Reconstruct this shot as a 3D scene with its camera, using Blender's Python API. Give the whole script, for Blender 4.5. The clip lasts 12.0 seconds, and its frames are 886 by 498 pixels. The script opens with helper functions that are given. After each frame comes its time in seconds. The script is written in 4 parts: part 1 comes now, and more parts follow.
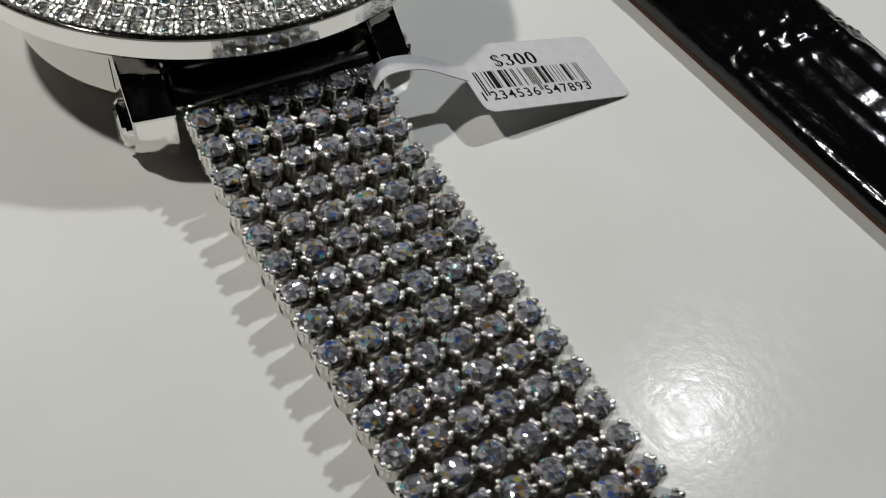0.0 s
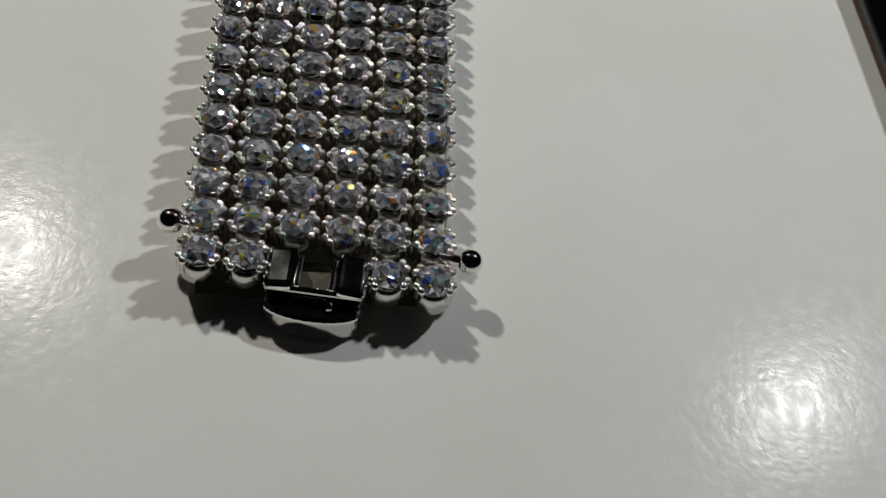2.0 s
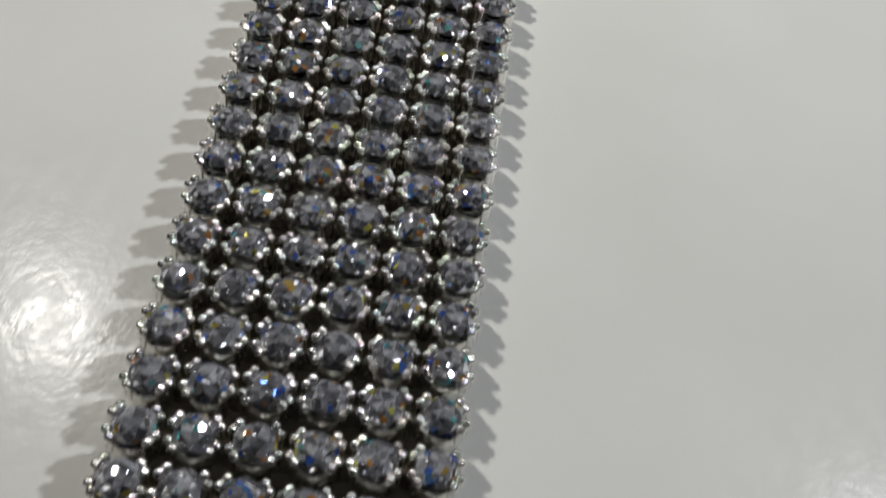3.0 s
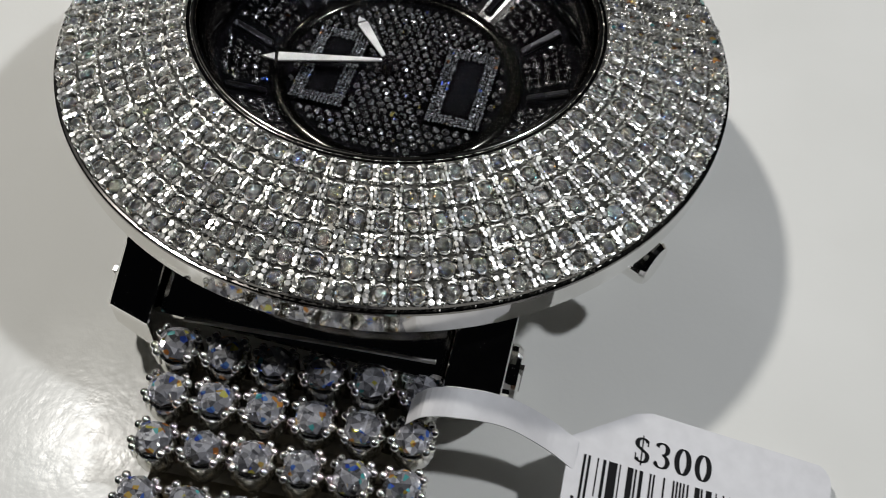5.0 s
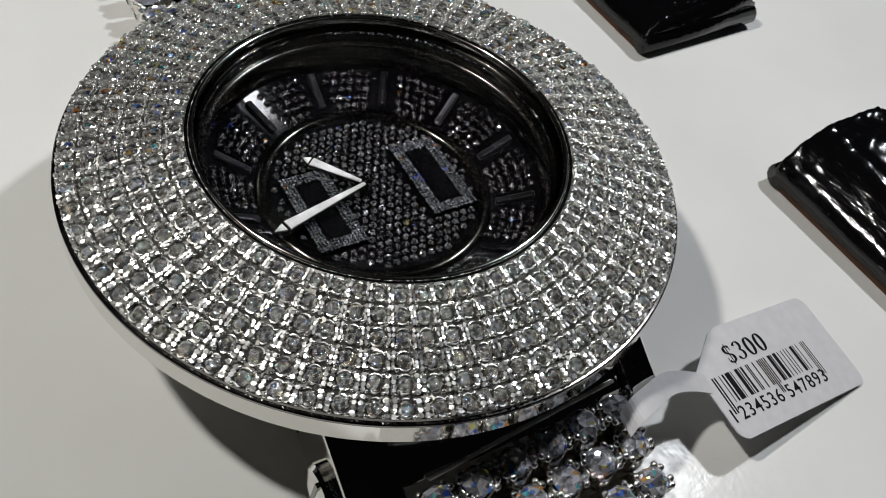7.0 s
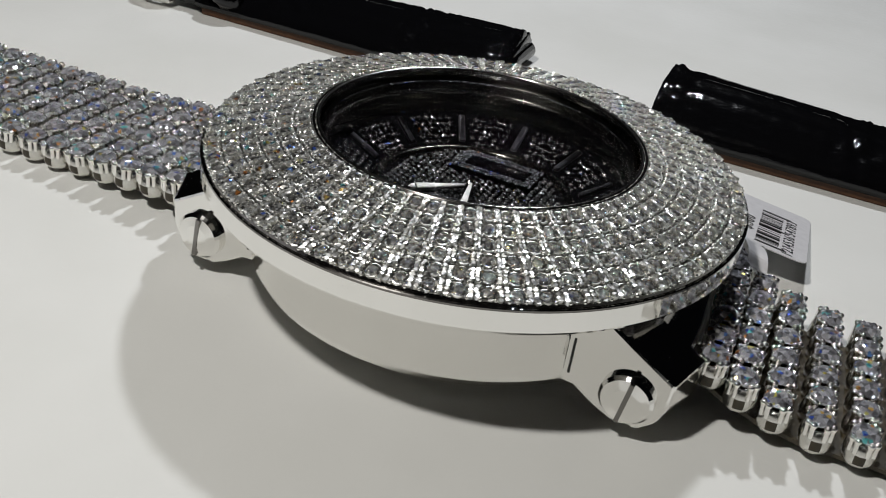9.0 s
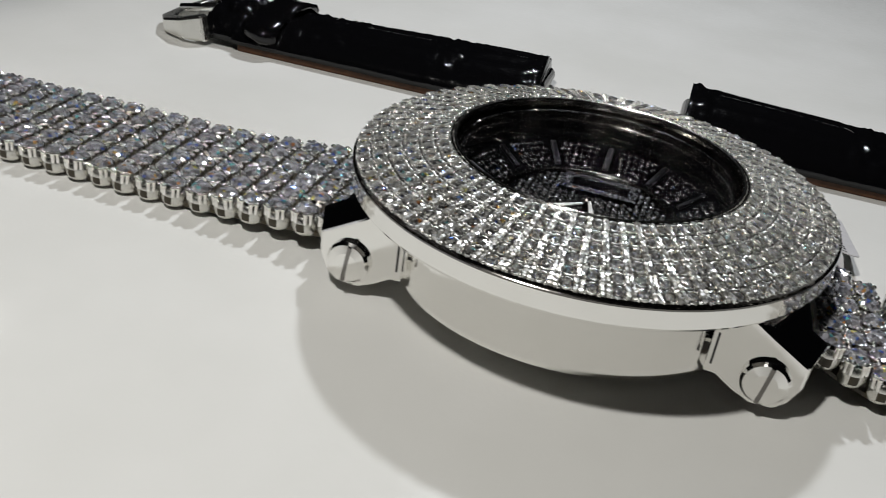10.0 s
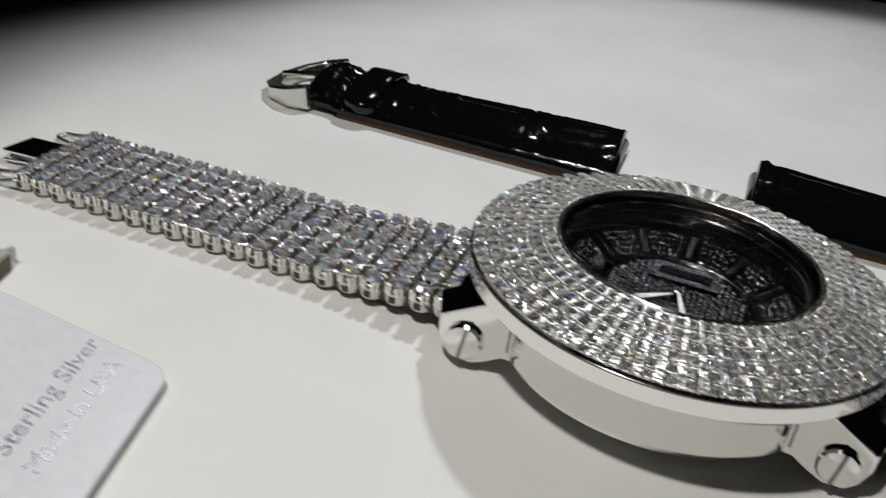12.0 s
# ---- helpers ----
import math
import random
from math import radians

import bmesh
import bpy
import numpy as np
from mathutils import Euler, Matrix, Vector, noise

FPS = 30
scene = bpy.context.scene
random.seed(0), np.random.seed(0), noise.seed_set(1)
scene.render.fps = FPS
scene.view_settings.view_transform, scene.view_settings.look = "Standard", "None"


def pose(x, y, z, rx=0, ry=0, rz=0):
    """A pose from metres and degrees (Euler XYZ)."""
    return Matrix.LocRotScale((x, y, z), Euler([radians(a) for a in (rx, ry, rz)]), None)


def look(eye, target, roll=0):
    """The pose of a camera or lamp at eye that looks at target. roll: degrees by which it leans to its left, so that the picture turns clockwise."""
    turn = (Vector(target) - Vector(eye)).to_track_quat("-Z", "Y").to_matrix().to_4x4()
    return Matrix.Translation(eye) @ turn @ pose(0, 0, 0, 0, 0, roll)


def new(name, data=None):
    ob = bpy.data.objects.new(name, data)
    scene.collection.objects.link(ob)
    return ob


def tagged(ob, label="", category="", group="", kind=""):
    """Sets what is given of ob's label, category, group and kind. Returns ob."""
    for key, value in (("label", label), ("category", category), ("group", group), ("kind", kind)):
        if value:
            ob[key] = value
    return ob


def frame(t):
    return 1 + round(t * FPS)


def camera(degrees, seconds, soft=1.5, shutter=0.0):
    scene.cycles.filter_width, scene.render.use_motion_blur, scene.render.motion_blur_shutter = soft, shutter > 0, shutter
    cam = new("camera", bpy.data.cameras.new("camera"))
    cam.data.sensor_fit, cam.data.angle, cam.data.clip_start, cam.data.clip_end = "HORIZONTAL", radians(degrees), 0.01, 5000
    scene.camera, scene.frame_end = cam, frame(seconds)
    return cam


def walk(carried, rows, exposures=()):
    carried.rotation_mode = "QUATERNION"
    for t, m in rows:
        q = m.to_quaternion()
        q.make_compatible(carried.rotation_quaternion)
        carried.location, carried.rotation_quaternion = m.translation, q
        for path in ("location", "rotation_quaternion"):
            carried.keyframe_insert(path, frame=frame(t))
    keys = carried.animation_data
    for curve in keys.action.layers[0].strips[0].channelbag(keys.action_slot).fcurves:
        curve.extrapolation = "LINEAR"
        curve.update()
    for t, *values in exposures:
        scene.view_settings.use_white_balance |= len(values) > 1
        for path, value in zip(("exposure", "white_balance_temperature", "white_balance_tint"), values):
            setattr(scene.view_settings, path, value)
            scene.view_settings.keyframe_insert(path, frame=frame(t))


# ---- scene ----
cam = camera(49.75, 12.0, soft=0.8, shutter=0.25)
CM = 0.01
# seconds, eye in centimetres, yaw, pitch, roll
ROWS_CM = [
    (0, -2.140, -9.809, 6.540, -29.64, -46.92, 5.78),
    (0.5, -1.431, -11.002, 7.026, -26.38, -50.32, 7.48),
    (1, -0.299, -13.955, 6.362, -14.93, -45.55, 7.20),
    (1.5, -0.069, -14.965, 6.152, -9.12, -50.69, 11.59),
    (2, 0.965, -13.990, 5.074, -6.45, -51.36, 12.99),
    (2.5, 0.959, -12.663, 4.067, -3.03, -49.43, 12.18),
    (2.7, 0.977, -12.241, 4.344, -1.67, -49.49, 12.73),
    (4.3, 1.915, -8.155, 4.983, 9.69, -43.79, 5.14),
    (4.5, 1.853, -7.662, 5.178, 9.71, -44.11, 5.32),
    (5, 1.478, -5.676, 6.443, 9.65, -53.02, 5.44),
    (5.5, 0.316, -5.255, 6.151, 0.73, -56.35, 5.85),
    (6, -1.547, -5.260, 6.485, -17.77, -54.62, 12.07),
    (6.5, -2.367, -4.996, 6.907, -29.38, -51.91, 12.61),
    (7, -3.291, -4.942, 7.005, -40.57, -47.97, 14.57),
    (7.5, -4.654, -4.490, 6.758, -49.60, -44.30, 13.69),
    (7.7, -5.275, -4.484, 6.272, -51.70, -40.35, 12.48),
    (9.3, -8.493, -2.364, 5.344, -71.40, -29.78, 8.10),
    (9.5, -8.902, -2.004, 5.387, -73.37, -29.42, 8.75),
    (10, -9.601, -0.974, 5.558, -75.26, -29.17, 8.38),
    (10.5, -10.268, 0.227, 6.472, -75.00, -29.37, 7.47),
    (11, -10.905, 1.348, 7.263, -74.19, -29.22, 6.36),
    (11.5, -11.141, 1.602, 7.551, -73.71, -29.05, 6.27),
    (12, -10.636, -0.203, 6.833, -73.00, -28.92, 8.80),
]


def eye_pose(x, y, z, yaw, pitch, roll):
    return pose(x * CM, y * CM, z * CM, 90 + pitch, 0, yaw) @ pose(0, 0, 0, 0, 0, roll)


# seconds, stops, kelvin, tint
EXPOSURES = [(0, -0.05, 6520, 9.5), (1.5, -0.06, 6680, 8), (2.5, 0.04, 6560, 10), (5.5, 0.0, 6450, 11), (7.0, 0.02, 6410, 11.5), (10, 0.03, 6430, 11), (12, -0.01, 6430, 11.5)]
walk(cam, [(t, eye_pose(*row)) for t, *row in ROWS_CM], EXPOSURES)

# ---- world and lamps ----
world = bpy.data.worlds.new("room")
scene.world = world
world.use_nodes = True
world.node_tree.nodes["Background"].inputs[0].default_value = (0.8, 0.85, 1.0, 1)
world.node_tree.nodes["Background"].inputs[1].default_value = 0.0012


def shaded_lamp(name, eye, target, half, edge, radius, watts, colour):
    data = bpy.data.lights.new(name, "SPOT")
    data.shadow_soft_size, data.energy, data.color = radius * CM, watts, colour
    data.spot_size, data.spot_blend = 2 * radians(half), edge
    ob = new(name, data)
    ob.matrix_world = look([v * CM for v in eye], [v * CM for v in target])
    return ob


shaded_lamp("desk_lamp", (-10.7, 4.5, 21.3), (-1.0, -3.5, 0), 38.2, 0.25, 0.7, 1.32, (1.0, 0.975, 0.915))
shaded_lamp("desk_lamp", (15.6, 2.6, 21.7), (6.0, -5.5, 0), 45.8, 0.24, 0.75, 1.25, (0.94, 0.97, 1.0))


# ---- materials ----
def material(name, base, rough=0.5, metal=0.0, **more):
    m = bpy.data.materials.new(name)
    m.use_nodes = True
    b = m.node_tree.nodes["Principled BSDF"]
    b.inputs["Base Color"].default_value = (*base, 1)
    b.inputs["Roughness"].default_value = rough
    b.inputs["Metallic"].default_value = metal
    for key, value in more.items():
        b.inputs[key.replace("_", " ")].default_value = value
    return m


def node(m, kind):
    return m.node_tree.nodes.new(kind)


def link(m, a, b):
    m.node_tree.links.new(a, b)


def principled(m):
    return m.node_tree.nodes["Principled BSDF"]


def add_bump(m, height, strength, distance):
    n = node(m, "ShaderNodeBump")
    n.inputs["Strength"].default_value = strength
    n.inputs["Distance"].default_value = distance
    link(m, height, n.inputs["Height"])
    link(m, n.outputs["Normal"], principled(m).inputs["Normal"])
    return n


def noise_at(m, scale, detail=4.0, stretch=(1, 1, 1)):
    c, p, n = node(m, "ShaderNodeTexCoord"), node(m, "ShaderNodeMapping"), node(m, "ShaderNodeTexNoise")
    p.inputs["Scale"].default_value = stretch
    n.inputs["Scale"].default_value, n.inputs["Detail"].default_value = scale, detail
    link(m, c.outputs["Object"], p.inputs["Vector"])
    link(m, p.outputs["Vector"], n.inputs["Vector"])
    return n


def ramp(m, source, stops):
    r = node(m, "ShaderNodeValToRGB")
    while len(r.color_ramp.elements) < len(stops):
        r.color_ramp.elements.new(0.5)
    for e, (at, v) in zip(r.color_ramp.elements, stops):
        e.position, e.color = at, (*v, 1) if len(v) == 3 else v
    link(m, source, r.inputs["Fac"])
    return r


def grey(v):
    return (v, v, v)


def table_material():
    m = material("white_glossy_board", (0.8, 0.8, 0.77), 0.2)
    b = principled(m)
    b.inputs["Specular IOR Level"].default_value = 0.065
    big = noise_at(m, 40, 3)
    tone = ramp(m, big.outputs["Fac"], [(0.3, (0.70, 0.70, 0.67)), (0.7, (0.76, 0.76, 0.735))])
    link(m, tone.outputs["Color"], b.inputs["Base Color"])
    # fine scuffs over a soft orange peel
    peel = noise_at(m, 1500, 4)
    scuff = noise_at(m, 800, 6, (1, 0.6, 1))
    mix = node(m, "ShaderNodeMath")
    mix.operation = "ADD"
    link(m, peel.outputs["Fac"], mix.inputs[0])
    link(m, scuff.outputs["Fac"], mix.inputs[1])
    add_bump(m, mix.outputs["Value"], 0.15, 0.0001)
    rough = ramp(m, scuff.outputs["Fac"], [(0.35, grey(0.14)), (0.7, grey(0.25))])
    link(m, rough.outputs["Color"], b.inputs["Roughness"])
    return m


def steel_material(name, base, rough):
    m = material(name, base, rough, 1.0)
    n = noise_at(m, 600, 3)
    r = ramp(m, n.outputs["Fac"], [(0.3, grey(rough)), (0.75, grey(rough + 0.06))])
    link(m, r.outputs["Color"], principled(m).inputs["Roughness"])
    return m


def stone_material(name, base, rough, metal, cells, spread, painted_fire=0.06, glint_levels=(0.35, 0.85, 1.6, 2.5)):
    """Cut stones: dark, bright and tinted glints are painted into each facet's colour."""
    m = material(name, base, rough, metal)
    b = principled(m)
    g = node(m, "ShaderNodeNewGeometry")
    o = node(m, "ShaderNodeObjectInfo")
    add = node(m, "ShaderNodeMath")
    add.operation = "ADD"
    link(m, g.outputs["Random Per Island"], add.inputs[0])
    link(m, o.outputs["Random"], add.inputs[1])
    wrap = node(m, "ShaderNodeMath")
    wrap.operation = "FRACT"
    link(m, add.outputs["Value"], wrap.inputs[0])
    # brightness steps in the facet colour stand in for glints and dark reflections
    k = [tuple(min(1.0, v * f) for v in base) for f in glint_levels]
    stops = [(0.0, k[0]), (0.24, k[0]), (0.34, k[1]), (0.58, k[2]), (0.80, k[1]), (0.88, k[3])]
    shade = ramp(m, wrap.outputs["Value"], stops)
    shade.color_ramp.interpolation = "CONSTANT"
    # inner facets: small cells that each turn the light another way
    c, v = node(m, "ShaderNodeTexCoord"), node(m, "ShaderNodeTexVoronoi")
    shift, turn, total = node(m, "ShaderNodeVectorMath"), node(m, "ShaderNodeVectorMath"), node(m, "ShaderNodeVectorMath")
    link(m, c.outputs["Object"], shift.inputs[0])
    link(m, o.outputs["Random"], shift.inputs[1])
    v.inputs["Scale"].default_value = cells
    link(m, shift.outputs["Vector"], v.inputs["Vector"])
    # a few cells are painted blue, orange, yellow and cyan as coloured glints
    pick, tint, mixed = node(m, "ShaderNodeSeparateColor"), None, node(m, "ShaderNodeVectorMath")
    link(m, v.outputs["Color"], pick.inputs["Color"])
    a = 1 - painted_fire
    tint = ramp(m, pick.outputs["Blue"], [(0.0, grey(1)), (a, (0.25, 0.5, 2.2)), (a + painted_fire * 0.3, (2.0, 0.75, 0.2)), (a + painted_fire * 0.5, (1.9, 1.5, 0.3)), (a + painted_fire * 0.64, (0.4, 1.6, 1.8)), (a + painted_fire * 0.76, (2.0, 2.0, 2.0))])
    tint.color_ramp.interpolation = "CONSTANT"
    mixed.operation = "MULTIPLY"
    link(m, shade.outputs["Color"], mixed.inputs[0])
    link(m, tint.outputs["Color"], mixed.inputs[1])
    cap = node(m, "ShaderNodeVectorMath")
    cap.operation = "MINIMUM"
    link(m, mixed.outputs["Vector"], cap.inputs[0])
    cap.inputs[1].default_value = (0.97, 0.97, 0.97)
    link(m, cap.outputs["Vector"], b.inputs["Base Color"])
    turn.operation = "MULTIPLY_ADD"
    link(m, v.outputs["Color"], turn.inputs[0])
    turn.inputs[1].default_value = (spread, spread, spread)
    turn.inputs[2].default_value = (-spread / 2, -spread / 2, -spread / 2)
    link(m, turn.outputs["Vector"], total.inputs[0])
    link(m, g.outputs["Normal"], total.inputs[1])
    unit = node(m, "ShaderNodeVectorMath")
    unit.operation = "NORMALIZE"
    link(m, total.outputs["Vector"], unit.inputs[0])
    link(m, unit.outputs["Vector"], b.inputs["Normal"])
    return m


def leather_material():
    m = material("black_patent_leather", (0.0025, 0.0025, 0.003), 0.11, 0.0)
    b = principled(m)
    b.inputs["Specular IOR Level"].default_value = 0.42
    fine, broad = noise_at(m, 1500, 4, (1.6, 0.45, 1)), noise_at(m, 380, 3, (1.4, 0.5, 1))
    mix = node(m, "ShaderNodeMath")
    mix.operation = "MULTIPLY_ADD"
    link(m, fine.outputs["Fac"], mix.inputs[0])
    mix.inputs[1].default_value = 0.3
    link(m, broad.outputs["Fac"], mix.inputs[2])
    add_bump(m, mix.outputs["Value"], 0.4, 0.00035)
    return m


def speckle_material(name, base, scale, rough, vary=0.3):
    m = material(name, base, rough, 0.0)
    n = noise_at(m, scale, 2)
    tone = ramp(m, n.outputs["Fac"], [(0.3, [v * (1 - vary) for v in base]), (0.7, [min(1, v * (1 + vary / 2)) for v in base])])
    link(m, tone.outputs["Color"], principled(m).inputs["Base Color"])
    add_bump(m, n.outputs["Fac"], 0.7 * vary, 0.0001)
    return m


TABLE = table_material()
STEEL = steel_material("polished_steel", (0.86, 0.85, 0.82), 0.04)
BEAD_STEEL = steel_material("bead_steel", (0.96, 0.95, 0.92), 0.14)
SILVER = steel_material("satin_silver", (0.66, 0.65, 0.63), 0.34)
STEEL_SETTING = steel_material("setting_steel", (0.70, 0.69, 0.65), 0.22)
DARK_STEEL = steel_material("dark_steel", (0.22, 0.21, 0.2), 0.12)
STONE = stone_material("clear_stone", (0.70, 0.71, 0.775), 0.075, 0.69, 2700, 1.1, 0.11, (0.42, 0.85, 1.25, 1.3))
GRAIN_STEEL = stone_material("grain_steel", (0.95, 0.94, 0.90), 0.36, 0.97, 2600, 0.42, 0.0, (0.8, 1.0, 1.1, 1.1))
PAVE_BEAD = steel_material("bezel_bead", (0.93, 0.92, 0.89), 0.22)
MARKER = stone_material("dark_marker", (0.014, 0.014, 0.016), 0.5, 0.95, 700, 0.9, 0.0)
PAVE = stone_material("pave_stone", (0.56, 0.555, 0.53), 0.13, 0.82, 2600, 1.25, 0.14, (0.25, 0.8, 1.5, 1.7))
EAR_STONE = stone_material("earring_stone", (0.66, 0.66, 0.62), 0.2, 0.6, 3200, 1.2, 0.08, (0.4, 0.8, 1.2, 1.5))
# steel bed under the stones, coloured dark as the shade between them
SHADED_SEAT = stone_material("stone_seat", (0.14, 0.137, 0.125), 0.34, 0.92, 2400, 0.9, 0.0)
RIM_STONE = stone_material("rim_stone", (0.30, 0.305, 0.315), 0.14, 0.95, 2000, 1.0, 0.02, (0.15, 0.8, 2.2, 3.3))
BLACK_STONE = stone_material("black_stone", (0.062, 0.064, 0.066), 0.17, 0.6, 3500, 1.0, 0.01)
# black put on openings and grooves in place of the shade inside
BLACK = speckle_material("black_enamel", (0.003, 0.003, 0.0035), 300, 0.08)
DIAL_BLACK = material("dial_black", (0.0025, 0.0025, 0.003), 0.06)
principled(DIAL_BLACK).inputs["Specular IOR Level"].default_value = 0.18
LIP_STEEL = steel_material("lip_steel", (0.45, 0.44, 0.41), 0.12)
RING_BLACK = steel_material("black_polished_ring", (0.11, 0.108, 0.095), 0.1)
# brown-black colour that stands in for shade between and inside the cups
GAP_SHADE = speckle_material("dark_gap", (0.05, 0.039, 0.02), 800, 0.5)
LEATHER = leather_material()
LINING = speckle_material("tan_lining", (0.085, 0.034, 0.012), 500, 0.6)
PAPER = speckle_material("white_paper", (0.62, 0.615, 0.63), 900, 0.45, 0.06)
INK = material("black_ink", (0.008, 0.008, 0.009), 0.6)
principled(INK).inputs["Specular IOR Level"].default_value = 0.08
CARD = speckle_material("white_plastic_card", (0.63, 0.635, 0.665), 700, 0.34, 0.05)
principled(CARD).inputs["Specular IOR Level"].default_value = 0.25
CARD_EDGE = speckle_material("card_edge", (0.50, 0.43, 0.33), 400, 0.6)
FOIL = steel_material("silver_foil", (0.74, 0.74, 0.75), 0.18)
FOOT_BROWN = speckle_material("brown_print", (0.10, 0.075, 0.03), 600, 0.5)
HAND_FILL = speckle_material("white_lume", (0.30, 0.30, 0.30), 500, 0.5)
principled(HAND_FILL).inputs["Specular IOR Level"].default_value = 0.1
GLITTER = stone_material("glitter_frame", (0.06, 0.064, 0.071), 0.2, 0.6, 4000, 1.0, 0.02)
FLOOR = speckle_material("dark_counter", (0.015, 0.013, 0.01), 60, 0.5)
GLASS = material("crystal_glass", (1, 1, 1), 0.0, 0.0, Transmission_Weight=1.0, IOR=1.4)
CLEAR = material("clear_plastic", (0.80, 0.81, 0.79), 0.2, 0.0, Transmission_Weight=0.35, IOR=1.3)


# ---- building helpers: shapes in centimetres ----
def part(name, bm, mat, parent=None, label="", smooth=False, m=None):
    me = bpy.data.meshes.new(name)
    bmesh.ops.scale(bm, vec=(CM, CM, CM), verts=bm.verts)
    bm.normal_update()
    for f in bm.faces:
        f.smooth = smooth
    bm.to_mesh(me)
    bm.free()
    for one in mat if isinstance(mat, (list, tuple)) else (mat,):
        me.materials.append(one)
    ob = new(name, me)
    if parent:
        ob.parent = parent
    if m is not None:
        ob.matrix_basis = m
    if label:
        tagged(ob, label)
    return ob


def again(ob, parent, m):
    """Another object on the same mesh."""
    other = new(ob.name.split(".")[0], ob.data)
    other.parent, other.matrix_basis = parent, m
    return other


def thing(name, at, label, category, group="", kind=""):
    ob = new(name)
    ob.empty_display_size = 0.005
    ob.matrix_basis = pose(*[v * CM for v in at])
    return tagged(ob, label, category, group, kind)


def box(bm, size, m=None, bevel=0.0, segments=2):
    g = bmesh.ops.create_cube(bm, size=1.0)
    bmesh.ops.scale(bm, vec=size, verts=g["verts"])
    if bevel:
        edges = list({e for v in g["verts"] for e in v.link_edges})
        r = bmesh.ops.bevel(bm, geom=edges, offset=bevel, segments=segments, affect="EDGES", profile=0.5)
        verts = list({v for f in r["faces"] for v in f.verts} | {v for v in g["verts"] if v.is_valid})
    else:
        verts = g["verts"]
    if m is not None:
        bmesh.ops.transform(bm, matrix=m, verts=verts)
    return verts


def lathe(bm, profile, seg=96, m=None, close=False):
    rings = []
    for r, z in profile:
        if r < 1e-6:
            rings.append([bm.verts.new((0, 0, z))])
        else:
            rings.append([bm.verts.new((r * math.cos(2 * math.pi * k / seg), r * math.sin(2 * math.pi * k / seg), z)) for k in range(seg)])
    pairs = list(zip(rings, rings[1:])) + ([(rings[-1], rings[0])] if close else [])
    for a, b in pairs:
        for k in range(seg):
            n = (k + 1) % seg
            if len(a) == 1 and len(b) > 1:
                bm.faces.new((a[0], b[n], b[k]))
            elif len(b) == 1 and len(a) > 1:
                bm.faces.new((a[k], a[n], b[0]))
            elif len(a) > 1:
                bm.faces.new((a[k], a[n], b[n], b[k]))
    verts = [v for ring in rings for v in ring]
    if m is not None:
        bmesh.ops.transform(bm, matrix=m, verts=verts)
    return verts


def prism(bm, outline, low, high, m=None, bevel=0.0):
    """A straight prism over an outline in x and y."""
    a = [bm.verts.new((x, y, low)) for x, y in outline]
    b = [bm.verts.new((x, y, high)) for x, y in outline]
    faces = [bm.faces.new(list(reversed(a))), bm.faces.new(b)]
    n = len(outline)
    faces += [bm.faces.new((a[k], a[(k + 1) % n], b[(k + 1) % n], b[k])) for k in range(n)]
    verts = a + b
    bmesh.ops.recalc_face_normals(bm, faces=faces)
    if bevel:
        edges = list({e for f in faces for e in f.edges})
        r = bmesh.ops.bevel(bm, geom=edges, offset=bevel, segments=2, affect="EDGES", profile=0.5)
        verts = list({v for f in r["faces"] for v in f.verts} | {v for v in verts if v.is_valid})
    if m is not None:
        bmesh.ops.transform(bm, matrix=m, verts=verts)
    return verts


def tube(bm, points, radius, seg=8, flat=1.0):
    """A round wire along points."""
    points = [Vector(p) for p in points]
    rings = []
    for k, p in enumerate(points):
        way = (points[min(k + 1, len(points) - 1)] - points[max(k - 1, 0)]).normalized()
        side = way.cross(Vector((0, 0, 1)))
        side = side.normalized() if side.length > 1e-4 else Vector((1, 0, 0))
        up = side.cross(way)
        rings.append([bm.verts.new(p + radius * (math.cos(2 * math.pi * j / seg) * side + flat * math.sin(2 * math.pi * j / seg) * up)) for j in range(seg)])
    for a, b in zip(rings, rings[1:]):
        for j in range(seg):
            n = (j + 1) % seg
            bm.faces.new((a[j], a[n], b[n], b[j]))
    bm.faces.new(list(reversed(rings[0])))
    bm.faces.new(rings[-1])


def sweep(bm, rows):
    """A skin over rows of points, all of the same count, closed round and at both ends."""
    rings = [[bm.verts.new(p) for p in row] for row in rows]
    for a, b in zip(rings, rings[1:]):
        for j in range(len(a)):
            n = (j + 1) % len(a)
            bm.faces.new((a[j], a[n], b[n], b[j]))
    faces = [bm.faces.new(list(reversed(rings[0]))), bm.faces.new(rings[-1])]
    bmesh.ops.recalc_face_normals(bm, faces=bm.faces)
    return faces


def ball(bm, at, r, u=8, v=6):
    g = bmesh.ops.create_uvsphere(bm, u_segments=u, v_segments=v, radius=r)
    bmesh.ops.translate(bm, vec=at, verts=g["verts"])


